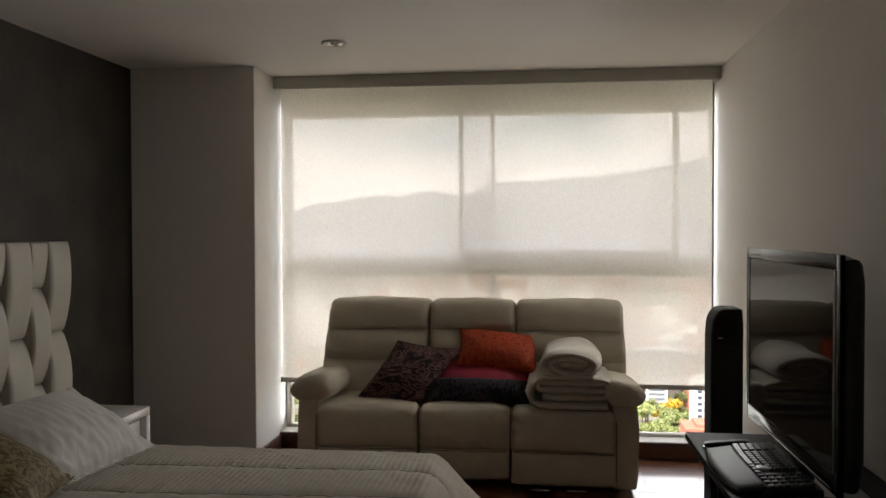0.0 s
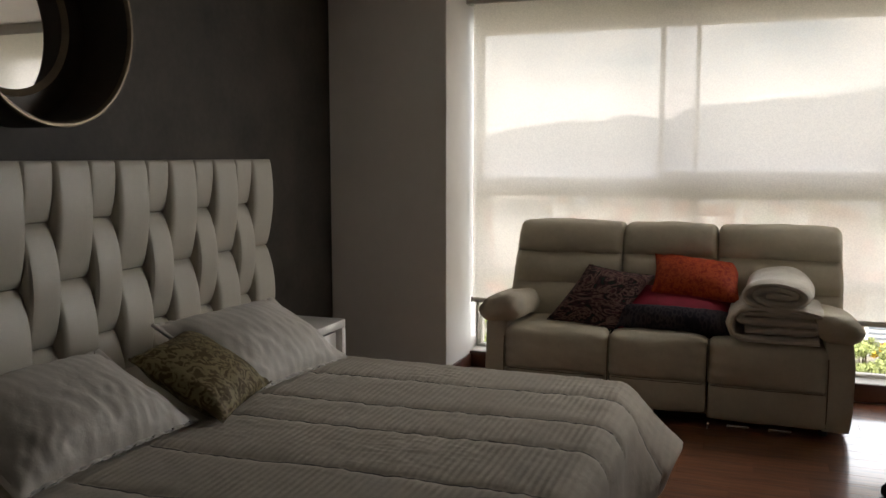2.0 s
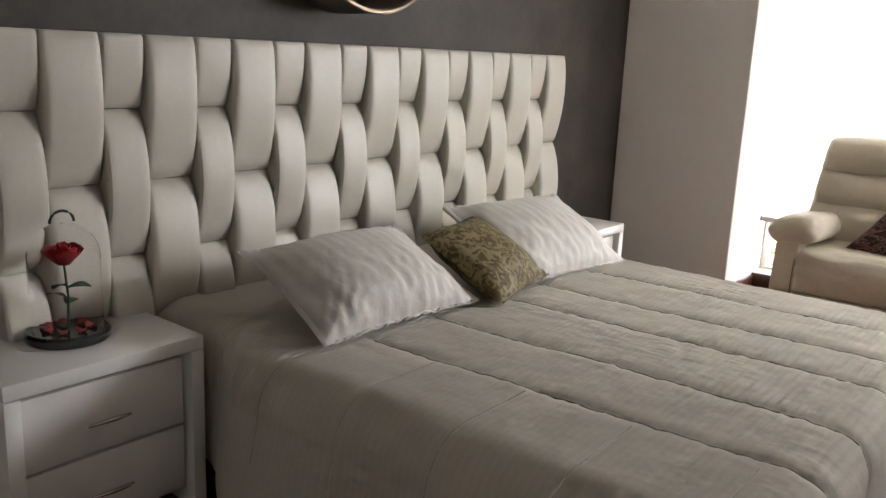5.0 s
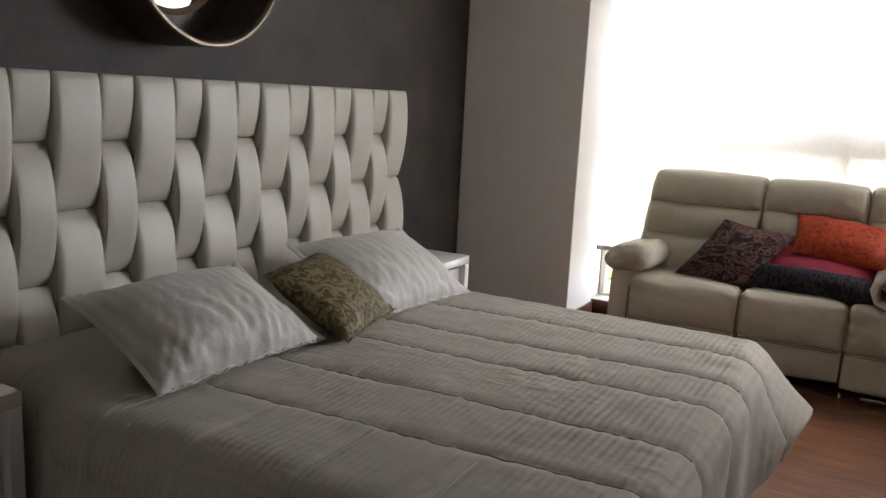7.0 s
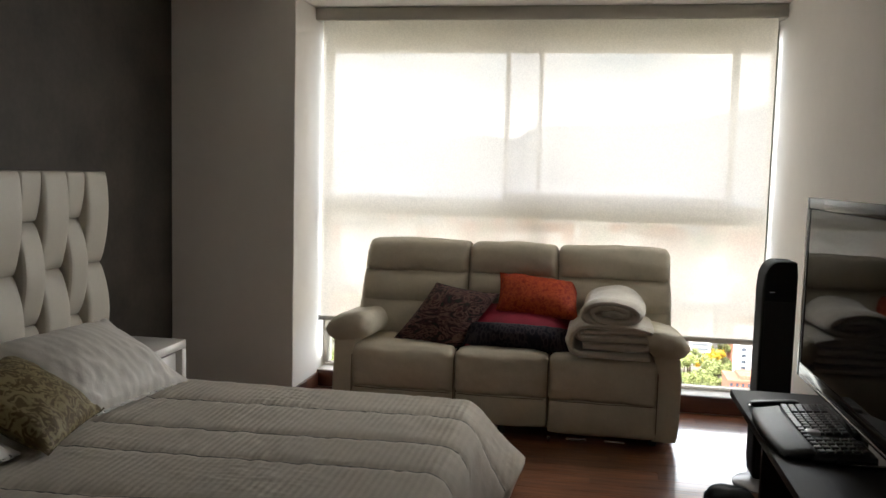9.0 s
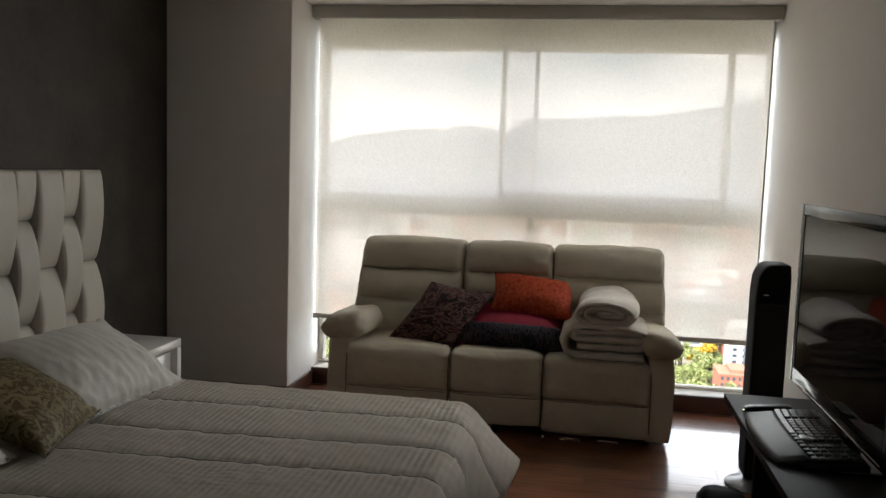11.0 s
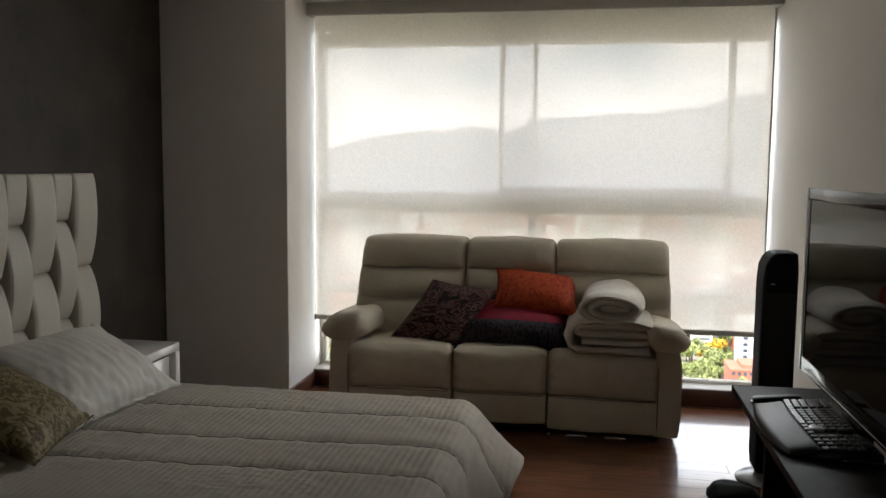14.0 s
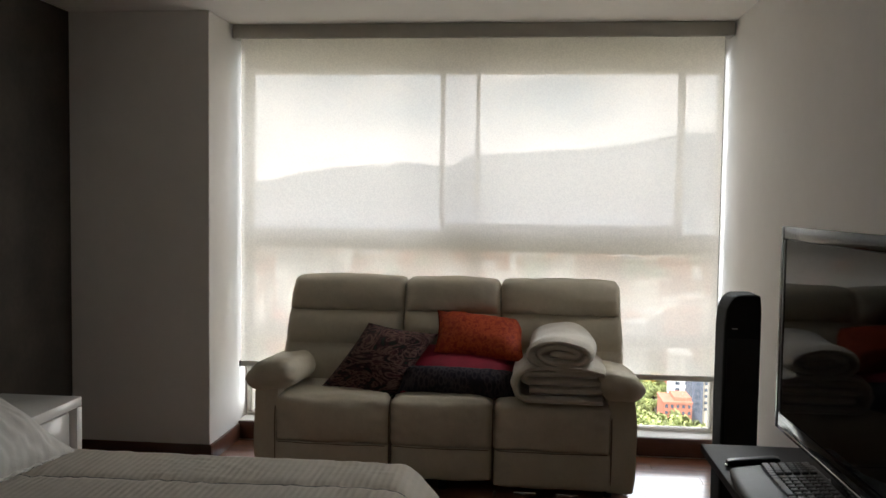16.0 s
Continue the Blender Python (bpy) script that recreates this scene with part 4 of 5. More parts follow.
# ---------------------------------------------------------------- round mirror
MC = (XL, 2.41, 1.995)
mir = thing("round_mirror", (XL + 0.003, 2.41, 1.995), "round wall mirror set deep in a dark bronze drum frame", "mirror")
part("frame", lathe([(0.398, 0.004), (0.408, 0.004), (0.410, 0.010), (0.410, 0.232), (0.390, 0.232), (0.388, 0.010), (0.398, 0.004)], MC, "x", 72), M_BRONZE, mir, "deep dark bronze drum frame")
part("rim", lathe([(0.411, 0.230), (0.412, 0.240), (0.408, 0.247), (0.398, 0.247), (0.392, 0.240), (0.390, 0.231)], MC, "x", 72), M_RIM, mir, "worn gold front rim")
part("mount", lathe([(0.292, 0.014), (0.387, 0.014), (0.387, 0.006), (0.292, 0.006)], MC, "x", 72), M_BRONZE, mir, "dark mounting ring")
part("bevel", lathe([(0.264, 0.013), (0.291, 0.024), (0.2915, 0.006), (0.264, 0.006)], MC, "x", 72), M_RIM, mir, "dull bronze inner bevel")
part("glass", lathe([(0.0001, 0.012), (0.2635, 0.012), (0.2635, 0.006)], MC, "x", 72), M_MIRROR, mir, "clear mirror glass")

# ---------------------------------------------------------------- desk with screen and keyboard
desk = thing("desk", (0.86, 2.5, 0), "black-brown laminate desk against the white wall", "desk")
part("desktop", box((0.585, 1.70, 0.672), (1.118, 3.275, 0.700), 0.004, 2), M_DESK, desk)
for y in (1.74, 3.19):
    part("end_panel", box((0.70, y, 0), (1.09, y + 0.03, 0.671), 0.003, 1), M_DESK, desk)
part("back_panel", box((1.04, 1.771, 0.25), (1.06, 3.189, 0.671), 0.003, 1), M_DESK, desk)
part("shelf", box((0.72, 1.771, 0.10), (1.039, 3.189, 0.125), 0.003, 1), M_DESK, desk)

TX, TY0, TY1, TZ0, TZ1 = 0.80, 2.14, 3.185, 0.795, 1.447
tv = thing("television", (0.85, 2.66, 0.70), "large flat television with glossy black bezel, switched off", "television")


def tv_case(p, u):
    k = max(0, u.x)
    return Vector((p.x, 2.66 + (p.y - 2.66) * (1 - 0.05 * k), 1.12 + (p.z - 1.12) * (1 - 0.06 * k)))


part("casing", soft((TX + 0.006, TY0 + 0.004, TZ0 + 0.004), (TX + 0.085, TY1 - 0.004, TZ1 - 0.004), 0.03, 10, tv_case), M_BLACK, tv, "matt black rear casing")
bz = part("bezel", boxes([((TX, TY0, TZ0), (TX + 0.014, TY0 + 0.032, TZ1)), ((TX, TY1 - 0.032, TZ0), (TX + 0.014, TY1, TZ1)), ((TX, TY0 + 0.033, TZ0), (TX + 0.014, TY1 - 0.033, TZ0 + 0.055)), ((TX, TY0 + 0.033, TZ1 - 0.04), (TX + 0.014, TY1 - 0.033, TZ1))], 0.003), M_ACRYL, tv, "glossy smoked bezel")
for a in (TY1 - 0.052, TY0 + 0.034):
    part("inner_edge", box((TX - 0.001, a, TZ0 + 0.057), (TX + 0.004, a + 0.018, TZ1 - 0.042), 0.001, 1), M_BLACK, tv, "matt black inner edge")
part("screen", box((TX + 0.0015, TY0 + 0.053, TZ0 + 0.056), (TX + 0.006, TY1 - 0.053, TZ1 - 0.041), 0.001, 1), M_SCREEN, tv, "dark glossy screen")
part("trim", box((TX - 0.003, TY0 + 0.06, TZ0 + 0.010), (TX - 0.0005, TY1 - 0.06, TZ0 + 0.015), 0.001, 1), M_CHROME, tv, "thin silver trim line")
part("neck", box((TX + 0.03, 2.56, 0.715), (TX + 0.07, 2.76, 0.82), 0.008, 2), M_GLOSS, tv, "black neck")
part("stand", soft((TX - 0.06, 2.42, 0.701), (TX + 0.19, 2.90, 0.718), 0.008, 8), M_GLOSS, tv, "glossy black stand foot")

KX0, KX1, KY0, KY1 = 0.600, 0.842, 2.44, 2.985
kb = thing("ergonomic_keyboard", (0.70, 2.69, 0.70), "black curved ergonomic keyboard with a soft wrist rest", "keyboard")


def kb_arch(y):
    s = (y - (KY0 + KY1) / 2) / (KY1 - KY0)
    return 0.018 * (1 - 4 * s * s), 0.030 * (1 - 4 * s * s)


def kb_body(p, u):
    up, push = kb_arch(p.y)
    return Vector((p.x - push * 0.9 * (1 - 0.25 * u.x) + 0.02, p.y, p.z + (up if u.z > 0 else 0) + (0.008 * u.x if u.z > 0 else 0)))


part("body", soft((KX0 + 0.07, KY0, 0.701), (KX1, KY1, 0.724), 0.009, 16, kb_body), M_BLACK, kb)
part("wrist_rest", soft((KX0 - 0.005, KY0 + 0.02, 0.701), (KX0 + 0.085, KY1 - 0.02, 0.722), 0.010, 16, kb_body), M_REST, kb, "soft dark grey wrist rest")
key_me = finish(box((-0.0100, -0.0112, 0), (0.0100, 0.0112, 0.009), 0.0026, 1), "key", M_KEY)
wide_me = finish(box((-0.0100, -0.040, 0), (0.0100, 0.040, 0.009), 0.0026, 1), "key", M_KEY)
print_me = finish(box((-0.002, -0.0018, 0), (0.002, 0.0018, 0.0004)), "key_print", M_PRINT)
for r in range(6):
    for c in range(19):
        s = c / 18
        y = KY1 - 0.026 - s * (KY1 - KY0 - 0.052)
        if c in (5, 14) and r > 0:
            continue
        wide = r == 0 and c in (7, 8, 9, 10, 11)
        if wide and c not in (8, 10):
            continue
        up, push = kb_arch(y)
        x = KX0 + 0.098 + r * 0.0232 - push * 0.85 + 0.02
        ob = new("key", wide_me if wide else key_me)
        ob.parent = kb
        ob.matrix_parent_inverse = Matrix.Translation((-0.70, -2.69, -0.70))
        ob.matrix_basis = pose(x, y, 0.7225 + up + 0.0016 * r, 0, -4, 6 * (s - 0.5) * (1 if r else 1))
        if not wide:
            pr = new("key_print", print_me)
            pr.parent = ob
            pr.location = (0.002, 0.002, 0.009)

# added pale block: glare off the space bar, put into colour and shape
part("space_bar_glare", soft((0.700, 2.590, 0.7365), (0.742, 2.622, 0.7515), 0.005, 4), mat("pale_glare_grey", (0.50, 0.50, 0.51), 0.3), kb, "pale grey block for the glare on the space bar")

case = thing("pen_case", (0.70, 3.06, 0.70), "slim black zip case lying on the desk", "case")
part("body", soft((0.615, 3.035, 0.701), (0.79, 3.075, 0.722), 0.010, 8, lambda p, u: Vector((p.x, p.y + (p.x - 0.7) * 0.3, p.z + wob(p, 20, 0.003, 2)))), M_BLACK, case)
part("zip_pull", box((0.606, 3.005, 0.704), (0.620, 3.022, 0.712), 0.003, 1), M_CHROME, case, "metal zip pull")

spk = thing("tower_speaker", (0.92, 4.22, 0), "slim black tower loudspeaker with rounded top on a disc foot", "loudspeaker")


def spk_shape(p, u):
    q = p.copy()
    if u.z > 0:
        q.z -= 0.085 * max(0, -(p.x - 0.93) / 0.08) ** 3 * u.z
    return q


part("cabinet", soft((0.850, 4.13, 0.05), (1.008, 4.33, 1.122), 0.022, 14, spk_shape), M_MATT, spk)
part("grille", soft((0.862, 4.127, 0.08), (0.996, 4.134, 0.93), 0.003, 8), M_CLOTHGRILLE, spk, "black cloth grille")
part("badge", box((0.880, 4.1265, 0.972), (0.904, 4.1298, 0.977), 0.0005, 1), M_CHROME, spk, "small silver badge")
part("foot", lathe([(0.0001, 0.0), (0.142, 0.0), (0.145, 0.006), (0.134, 0.016), (0.06, 0.03), (0.05, 0.055), (0.0001, 0.056)], (0.92, 4.22, 0.0)), mat("silver_foot", (0.30, 0.30, 0.31), 0.3, 0.3, var=0.05), spk, "pale silver disc foot")

bag = thing("floor_bag", (0.70, 3.86, 0), "small rounded black bag lying on the floor by the loudspeaker", "bag")
part("body", soft((0.600, 3.74, 0.0), (0.825, 3.97, 0.085), 0.05, 16, lambda p, u: Vector((p.x, p.y, max(0.0, p.z + (wob(p, 14, 0.012, 3) - 0.02 * (u.x * u.x + u.y * u.y) if u.z > 0 else 0.0))))), M_MATT, bag)
part("strap", tube([(0.63, 3.80, 0.06), (0.67, 3.82, 0.086), (0.72, 3.86, 0.090), (0.77, 3.90, 0.086), (0.80, 3.93, 0.060)], 0.006, 8), M_BLACK, bag, "black webbing strap")

# ---------------------------------------------------------------- the valley outside
GZ = -100.0
M_GROUND = mat("valley_ground", (0.10, 0.13, 0.06), 0.9, var=0.5, scale=0.03, second=(0.26, 0.24, 0.19))
# valley and mountain haze is painted into glowing colours
M_FARLAND = distance_glow("painted_haze_valley", (0.46, 0.52, 0.60), (0.60, 0.65, 0.72), 0.012, 0.62)
M_MOUNT = distance_glow("painted_haze_mountain", (0.52, 0.57, 0.65), (0.58, 0.64, 0.71), 0.004, 0.60)
M_CONC = mat("white_render", (0.74, 0.73, 0.71), 0.8, var=0.05, scale=0.2)
M_BAND2 = mat("tower_balcony_shade", (0.20, 0.22, 0.24), 0.5, var=0.2, scale=0.3)
M_BRICKT = mat("orange_brick_tower", (0.38, 0.23, 0.18), 0.85, var=0.15, scale=0.3)
M_BRICKD = mat("red_brick_house", (0.44, 0.19, 0.12), 0.85, var=0.2, scale=0.3)
M_ORANGEBR = mat("bright_orange_brick", (0.44, 0.18, 0.115), 0.85, var=0.15, scale=0.3)
M_CREAM = mat("cream_render", (0.58, 0.52, 0.42), 0.85, var=0.08, scale=0.2)
M_SLATE = mat("slate_blue_cladding", (0.12, 0.14, 0.18), 0.6, var=0.1, scale=0.4)
M_ROOF = mat("terracotta_roof", (0.44, 0.18, 0.11), 0.85, var=0.2, scale=0.5)
M_WIN2 = mat("dark_far_window", (0.10, 0.12, 0.15), 0.2, var=0.2, scale=0.2)
M_CITY = island_mat("mixed_housing", [(0.42, 0.20, 0.14), (0.62, 0.58, 0.52), (0.50, 0.28, 0.20), (0.70, 0.69, 0.66), (0.36, 0.22, 0.17), (0.55, 0.50, 0.46), (0.30, 0.34, 0.26)])
# far walls: haze painted in as pale bluish colour and slight emission
M_CITYFAR = island_mat("painted_haze_housing", [(0.40, 0.39, 0.40), (0.47, 0.49, 0.52), (0.42, 0.41, 0.42), (0.38, 0.43, 0.46), (0.45, 0.48, 0.52), (0.50, 0.52, 0.55)], 0.9, 0.10)
M_LEAF1 = mat("green_foliage", (0.13, 0.18, 0.065), 0.7, var=0.4, scale=0.6, rand=0.45, second=(0.34, 0.37, 0.13))
M_LEAF2 = mat("yellow_blossom", (0.62, 0.40, 0.03), 0.7, var=0.3, scale=0.6)
M_TRUNK = mat("tree_bark", (0.10, 0.075, 0.05), 0.9)

ground = solo("ground", box((-2600, YW + 30, GZ - 2), (2600, 1500, GZ)), M_GROUND, "wooded valley floor far below the window", "ground", "structure")


def ridge(name, y, base, heights, mt, seed, label):
    def fn(u, v):
        x = -2600 + 5200 * u
        k = u * (len(heights) - 1)
        i = min(int(k), len(heights) - 2)
        f = k - i
        f = f * f * (3 - 2 * f)
        h = heights[i] * (1 - f) + heights[i + 1] * f
        h += 26 * noise.fractal(Vector((x * 0.006, seed, 0)), 0.8, 2.0, 6)
        z = base + (h - base) * v
        return Vector((x, y + 500 * v + 60 * noise.noise(Vector((x * 0.003, v * 3, seed))), z + 14 * noise.noise(Vector((x * 0.008, v * 6, seed))) * v * (1 - v) * 4))
    solo(name, sheet(160, 14, fn), mt, label, "backdrop", "structure")


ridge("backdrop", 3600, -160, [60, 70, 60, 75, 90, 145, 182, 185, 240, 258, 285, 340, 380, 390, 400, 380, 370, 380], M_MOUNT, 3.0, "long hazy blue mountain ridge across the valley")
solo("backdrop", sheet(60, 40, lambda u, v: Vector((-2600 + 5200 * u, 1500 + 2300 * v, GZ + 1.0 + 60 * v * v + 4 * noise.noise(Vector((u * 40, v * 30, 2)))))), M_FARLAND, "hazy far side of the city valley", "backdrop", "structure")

# countless small houses
rnd = random.Random(11)


def block_field(name, mt, count, y0, y1, hmin, hmax, smin, smax, label, lift=0.0):
    verts, faces = [], []
    for _ in range(count):
        y = y0 + (y1 - y0) * rnd.random() ** 0.8
        x = (rnd.random() - 0.5) * y * 0.95
        w, d = rnd.uniform(smin, smax), rnd.uniform(smin, smax)
        h = hmin + (hmax - hmin) * rnd.random() ** 3
        z0 = GZ + (lift * ((y - 1500) / 2300) ** 2 * 60 if y > 1500 else 0)
        b = len(verts)
        for z in (z0 - 3, z0 + h):
            verts += [(x - w, y - d, z), (x + w, y - d, z), (x + w, y + d, z), (x - w, y + d, z)]
        faces += [(b, b + 1, b + 5, b + 4), (b + 1, b + 2, b + 6, b + 5), (b + 2, b + 3, b + 7, b + 6), (b + 3, b, b + 4, b + 7), (b + 4, b + 5, b + 6, b + 7)]
    me = bpy.data.meshes.new(name)
    me.from_pydata(verts, [], faces)
    me.materials.append(mt)
    return tagged(new(name, me), label, "houses", "", "stuff")


block_field("city_houses", M_CITY, 1500, 640, 1600, 5, 42, 4, 11, "mixed brick and white city blocks across the valley")
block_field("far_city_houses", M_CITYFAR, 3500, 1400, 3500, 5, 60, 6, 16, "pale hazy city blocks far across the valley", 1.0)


def tower(name, label, x0, x1, y0, depth, top, wall, style, floors, bays, roofbits=()):
    """A tall apartment block with storeys, openings and roof."""
    tw = thing(name, ((x0 + x1) / 2, y0 + depth / 2, GZ), label, "apartment tower", "", "")
    part("wall", box((x0, y0, GZ - 2), (x1, y0 + depth, top)), wall, tw, "", False)
    fh = (top - GZ) / floors
    bw = (x1 - x0) / bays
    # bands: dark slabs paint the shade of the balcony rows
    if style == "bands":
        me = finish(box((0.12 * bw, -0.35, 0.30 * fh), (0.88 * bw, 0.2, 0.80 * fh)), "balcony_shade_band", M_BAND2, False)
    else:
        me = finish(box((0.28 * bw, -0.25, 0.30 * fh), (0.72 * bw, 0.2, 0.78 * fh)), "window", M_WIN2, False)
    for f in range(floors):
        z = GZ + f * fh
        if z < -96:
            continue
        for b in range(bays):
            ob = new("window", me)
            ob.parent = tw
            ob.matrix_parent_inverse = Matrix.Translation([-c for c in tw["at"]])
            ob.location = (x0 + b * bw, y0, z)
    for a, b, h in roofbits:
        part("roof_block", box((x0 + a * (x1 - x0), y0 + 2, top), (x0 + b * (x1 - x0), y0 + depth - 2, top + h)), wall, tw, "", False)
    part("parapet", box((x0 - 0.3, y0 - 0.3, top - 0.4), (x1 + 0.3, y0 + depth + 0.3, top + 0.6)), wall, tw, "", False)
    return tw


tower("apartment_tower", "white apartment tower with dark striped balconies", -236, -224, 772, 20, -44, M_CONC, "bands", 20, 2, ((0.2, 0.7, 3),))
tower("apartment_tower", "white apartment tower with narrow dark window strips", -221, -206, 760, 22, -38, M_CONC, "bands", 22, 2, ((0.5, 0.9, 5),))
tower("apartment_tower", "white apartment tower with a grey shaft, tallest of its cluster", -205, -192, 768, 22, -36, M_CONC, "bands", 22, 2, ((0.2, 0.6, 6),))
tower("apartment_tower", "low white apartment block with balcony rows", -190, -178, 790, 20, -56, M_CONC, "bands", 14, 2)
tower("brick_tower", "tall orange-brick apartment tower with a stepped roof", 27, 52, 470, 22, -29, M_BRICKT, "panes", 23, 5, ((0.35, 0.75, 3.5), (0.75, 1.0, 1.0)))
tower("apartment_tower", "cream apartment tower with white balcony stripes", 62, 71, 505, 16, -69, M_CREAM, "bands", 12, 2)
tower("apartment_tower", "grey and white striped apartment tower", 72, 85, 520, 16, -65, M_CONC, "bands", 13, 2, ((0.2, 0.6, 2),))
tower("apartment_tower", "brown and cream apartment tower with square windows", 88, 99, 560, 16, -66, M_CREAM, "panes", 13, 3)
tower("brick_tower", "narrow orange-brick tower beside cream flats", 104, 116, 575, 18, -62, M_BRICKT, "panes", 14, 3)
tower("brick_tower", "orange-brick tower rising out of the trees", 92, 101, 500, 16, -60, M_BRICKD, "panes", 13, 2)
tower("office_block", "slate-blue clad block with small square windows", 76.4, 81.5, 392, 14, -73, M_SLATE, "panes", 9, 1)
tower("brick_tower", "pink brick block beside slate cladding", 81.7, 91, 394, 14, -73, M_CREAM, "panes", 9, 3)
tower("apartment_tower", "bright white apartment block with a terracotta roof terrace", 70.4, 79.5, 408, 16, -70.5, M_CONC, "panes", 10, 2, ((0.3, 0.9, 2.2),))
tower("brick_tower", "long orange-brick block with a stepped flat roof", 61.0, 73.2, 374, 18, -85.5, M_ORANGEBR, "panes", 5, 5, ((0.4, 1.0, 2.2),))
tower("apartment_tower", "grey-white tower with long balcony stripes", 55.0, 66.5, 470, 16, -64, M_CONC, "bands", 14, 1)
tower("brick_tower", "slim orange-brick tower behind the park", 79.0, 84.2, 480, 14, -58, M_ORANGEBR, "panes", 14, 2)


def house(name, label, x, y, w, d, h, turn):
    hs = thing(name, (x, y, GZ), label, "house")
    bm = box((x - w / 2, y - d / 2, GZ - 1), (x + w / 2, y + d / 2, GZ + h))
    part("wall", bm, M_BRICKD, hs, "", False)
    rb = bmesh.new()
    z0, z1 = GZ + h, GZ + h + w * 0.28
    a = [rb.verts.new(c) for c in ((x - w / 2 - 0.6, y - d / 2 - 0.6, z0), (x + w / 2 + 0.6, y - d / 2 - 0.6, z0), (x + w / 2 + 0.6, y + d / 2 + 0.6, z0), (x - w / 2 - 0.6, y + d / 2 + 0.6, z0), (x - w / 4, y, z1), (x + w / 4, y, z1))]
    for f in ((0, 1, 5, 4), (1, 2, 5), (2, 3, 4, 5), (3, 0, 4), (3, 2, 1, 0)):
        rb.faces.new([a[i] for i in f])
    part("roof", rb, M_ROOF, hs, "terracotta tile roof", False)
    for k in range(max(2, int(w / 4))):
        xx = x - w / 2 + (k + 0.5) * w / max(2, int(w / 4))
        part("window", box((xx - 0.7, y - d / 2 - 0.12, GZ + h * 0.45), (xx + 0.7, y - d / 2 + 0.1, GZ + h * 0.8)), M_WIN2, hs, "", False)
    hs.rotation_euler = (0, 0, radians(turn))
    return hs


for x, y, w, d, h, r in ((84, 420, 14, 12, 9, -10), (-128, 470, 16, 14, 8, 20), (-146, 500, 18, 12, 9, -8), (-112, 445, 14, 12, 7, 5), (-170, 560, 16, 12, 9, 10), (-190, 640, 18, 14, 10, 0), (-150, 620, 15, 15, 9, 30), (92, 505, 12, 12, 9, 10)):
    house("house", "red-brick house with a terracotta roof among trees", x, y, w, d, h, r)


# trees
def tree_kind(seed, leaf, label):
    r = random.Random(seed)
    t = thing("tree", (0, 0, 0), label, "tree", "trees below the window")
    tb = tube([(0, 0, -1), (0.2, 0.1, 3), (0.1, -0.1, 6.5)], [0.45, 0.32, 0.18], 7)
    part("trunk", tb, M_TRUNK, t)
    for k in range(4):
        a = k * 1.6 + r.random()
        part("limb", tube([(0.15, 0, 3.4 + 0.5 * k), (1.4 * math.cos(a), 1.4 * math.sin(a), 5.2 + 0.4 * k), (2.6 * math.cos(a), 2.6 * math.sin(a), 6.4 + 0.5 * k)], [0.16, 0.11, 0.05], 5), M_TRUNK, t)
    lb = bmesh.new()
    clumps = []
    for _ in range(13):
        a, q = r.random() * 6.283, r.random() ** 0.5
        clumps.append((Vector((3.3 * q * math.cos(a), 3.3 * q * math.sin(a), 5.2 + 3.4 * r.random() * (1 - 0.45 * q))), r.uniform(1.1, 1.9)))
    for c, rad in clumps:
        for _ in range(34):
            d = Vector((r.gauss(0, 1), r.gauss(0, 1), r.gauss(0, 0.8))).normalized()
            p = c + d * rad * r.uniform(0.6, 1.05)
            s = r.uniform(0.28, 0.55)
            n = (d + Vector((r.gauss(0, 0.5), r.gauss(0, 0.5), r.gauss(0, 0.5)))).normalized()
            e1 = n.orthogonal().normalized()
            e2 = n.cross(e1)
            lb.faces.new([lb.verts.new(p + e1 * s * i + e2 * s * 0.7 * j) for i, j in ((-1, -1), (1, -0.6), (0.8, 1), (-0.7, 0.9))])
    part("crown", lb, leaf, t, "", False)
    return t


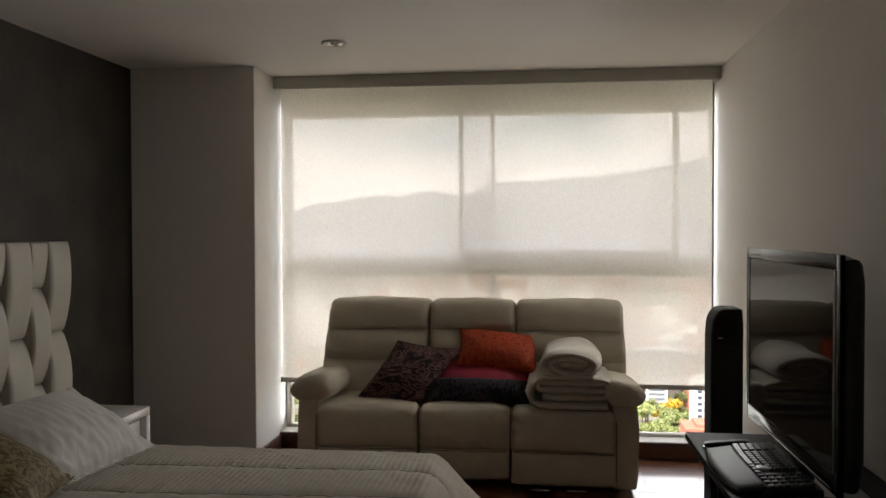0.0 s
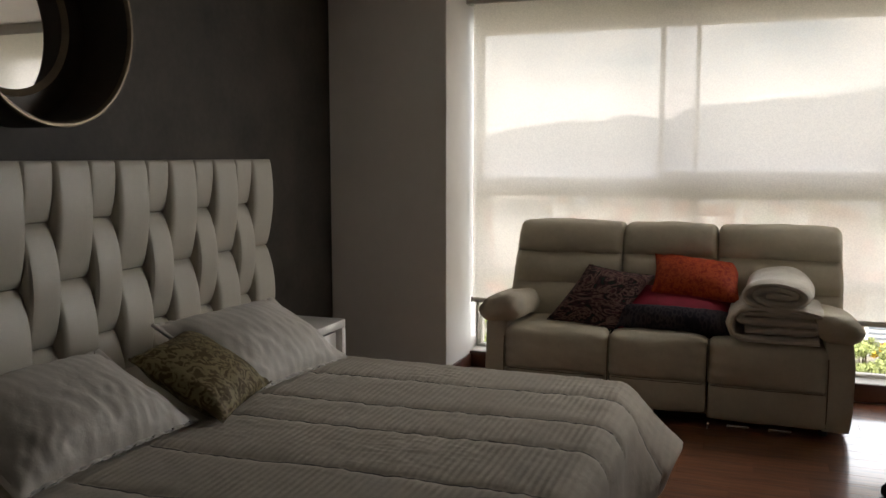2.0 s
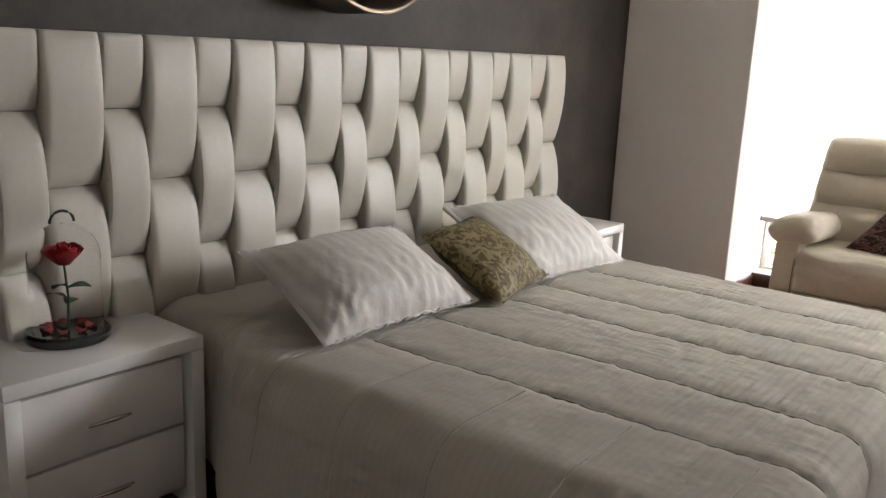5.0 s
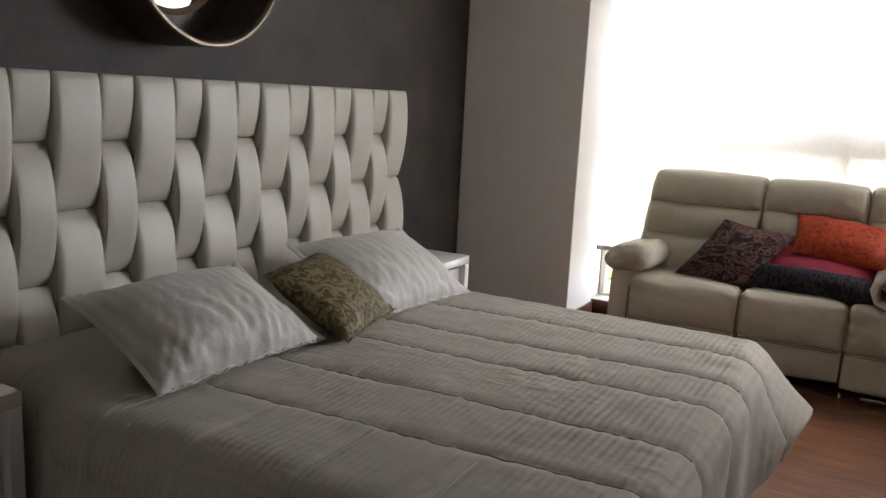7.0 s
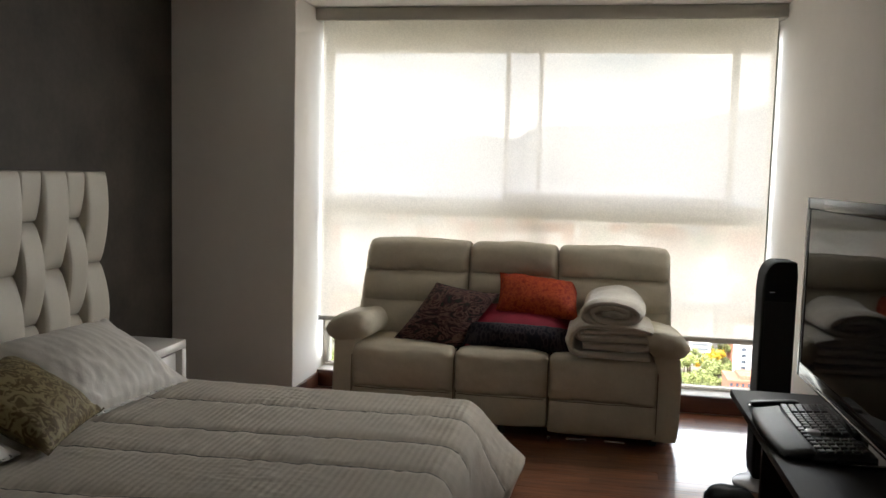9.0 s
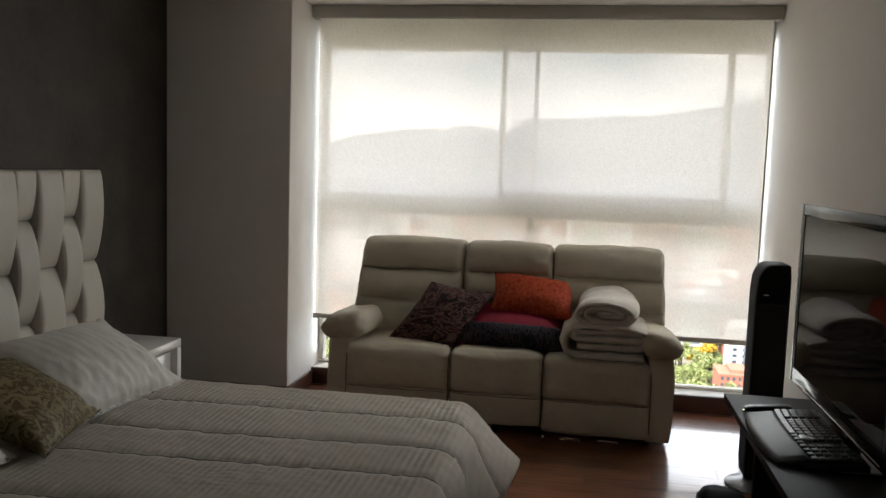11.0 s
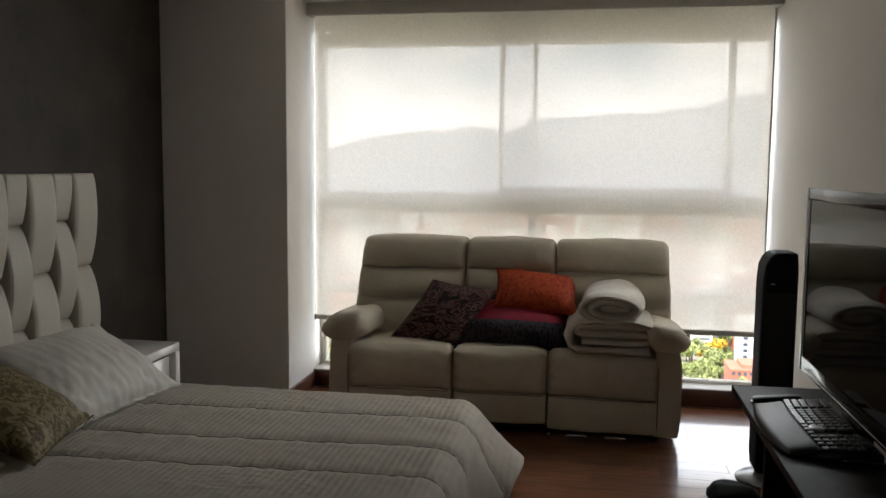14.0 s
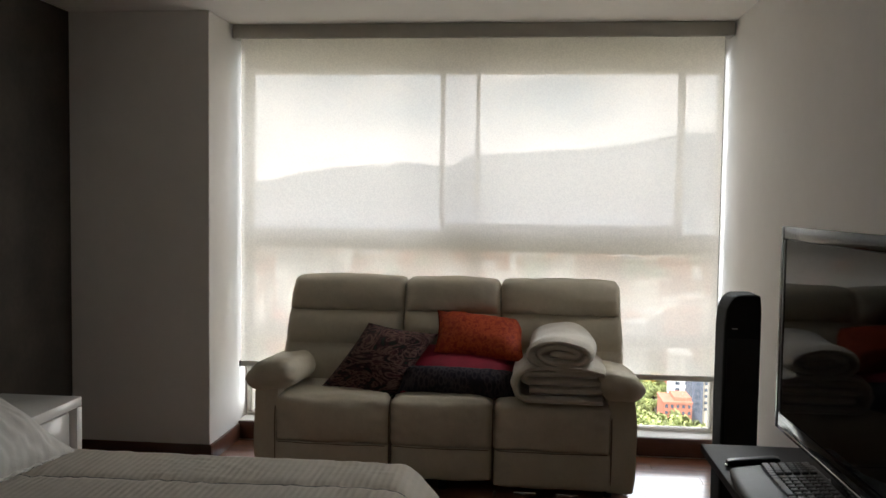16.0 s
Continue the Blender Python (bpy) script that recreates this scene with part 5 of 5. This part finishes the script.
kinds = [tree_kind(s, M_LEAF1, "leafy green broadleaf tree in the park below") for s in (1, 2, 3)]
gold = tree_kind(9, M_LEAF2, "broad tree covered in bright yellow blossom")
rt = random.Random(5)
spots = []
for _ in range(150):
    y = rt.uniform(330, 520)
    x = y * rt.uniform(0.10, 0.235)
    spots.append((x, y))
for _ in range(46):
    y = rt.uniform(318, 362)
    spots.append((y * rt.uniform(0.125, 0.215), y))
for _ in range(110):
    y = rt.uniform(380, 640)
    x = -y * rt.uniform(0.21, 0.36)
    spots.append((x, y))
placed = 0
for x, y in spots:
    if any(abs(x - a) < b and abs(y - c) < d for a, b, c, d in ((67, 11, 378, 26), (79, 10, 396, 24), (88, 8, 400, 16), (78, 10, 528, 14), (66, 8, 512, 14), (38, 16, 482, 18))):
        continue
    k = kinds[placed % 3]
    s = rt.uniform(0.75, 1.35) * (1.3 if y < 365 else 1.0)
    m = Matrix.Translation((x, y, GZ)) @ Matrix.Rotation(rt.uniform(0, 6.28), 4, "Z") @ Matrix.Diagonal((s, s, s * rt.uniform(0.85, 1.15), 1))
    if placed < 3:
        k.matrix_basis = m
    else:
        c = copy_thing(k, Matrix.Translation((x, y, GZ)) @ Matrix.Rotation(rt.uniform(0, 6.28), 4, "Z"))
        c.scale = (s, s, s * rt.uniform(0.85, 1.15))
    placed += 1
gold.matrix_basis = Matrix.Translation((66, 452, GZ)) @ Matrix.Diagonal((1.7, 1.7, 1.45, 1))
g2 = copy_thing(gold, Matrix.Translation((60, 446, GZ)))
g2.scale = (1.3, 1.3, 1.1)

# ---------------------------------------------------------------- floor planks
PW, PL, GAP = 0.118, 0.92, 0.0004
plank_me = finish(box((-PL / 2 + GAP, -PW / 2 + GAP, -0.011), (PL / 2 - GAP, PW / 2 - GAP, 0.0), 0.0007, 1), "plank", M_PLANK, False)
rest = bmesh.new()
ny = int((YW - 0.05 - YB) / PW) + 1
for i in range(ny):
    y = YW - 0.055 - PW * (i + 0.5)
    if y - PW / 2 < YB:
        break
    x = XL + 0.02 - PL * ((i * 0.37) % 1.0)
    while x < XR:
        a, b = max(x, XL + 0.002), min(x + PL, XR - 0.002)
        if b - a > 0.03:
            if b - a > PL - 0.001 and y > 2.0:
                ob = new("plank", plank_me)
                ob.parent = sub
                ob.location = ((a + b) / 2, y, 0)
            else:
                add_box(rest, (a + GAP, y - PW / 2 + GAP, -0.011), (b - GAP, y + PW / 2 - GAP, 0.0))
        x += PL
pr = part("plank", rest, M_PLANK, sub, "", False)
tagged(pr, kind="stuff")
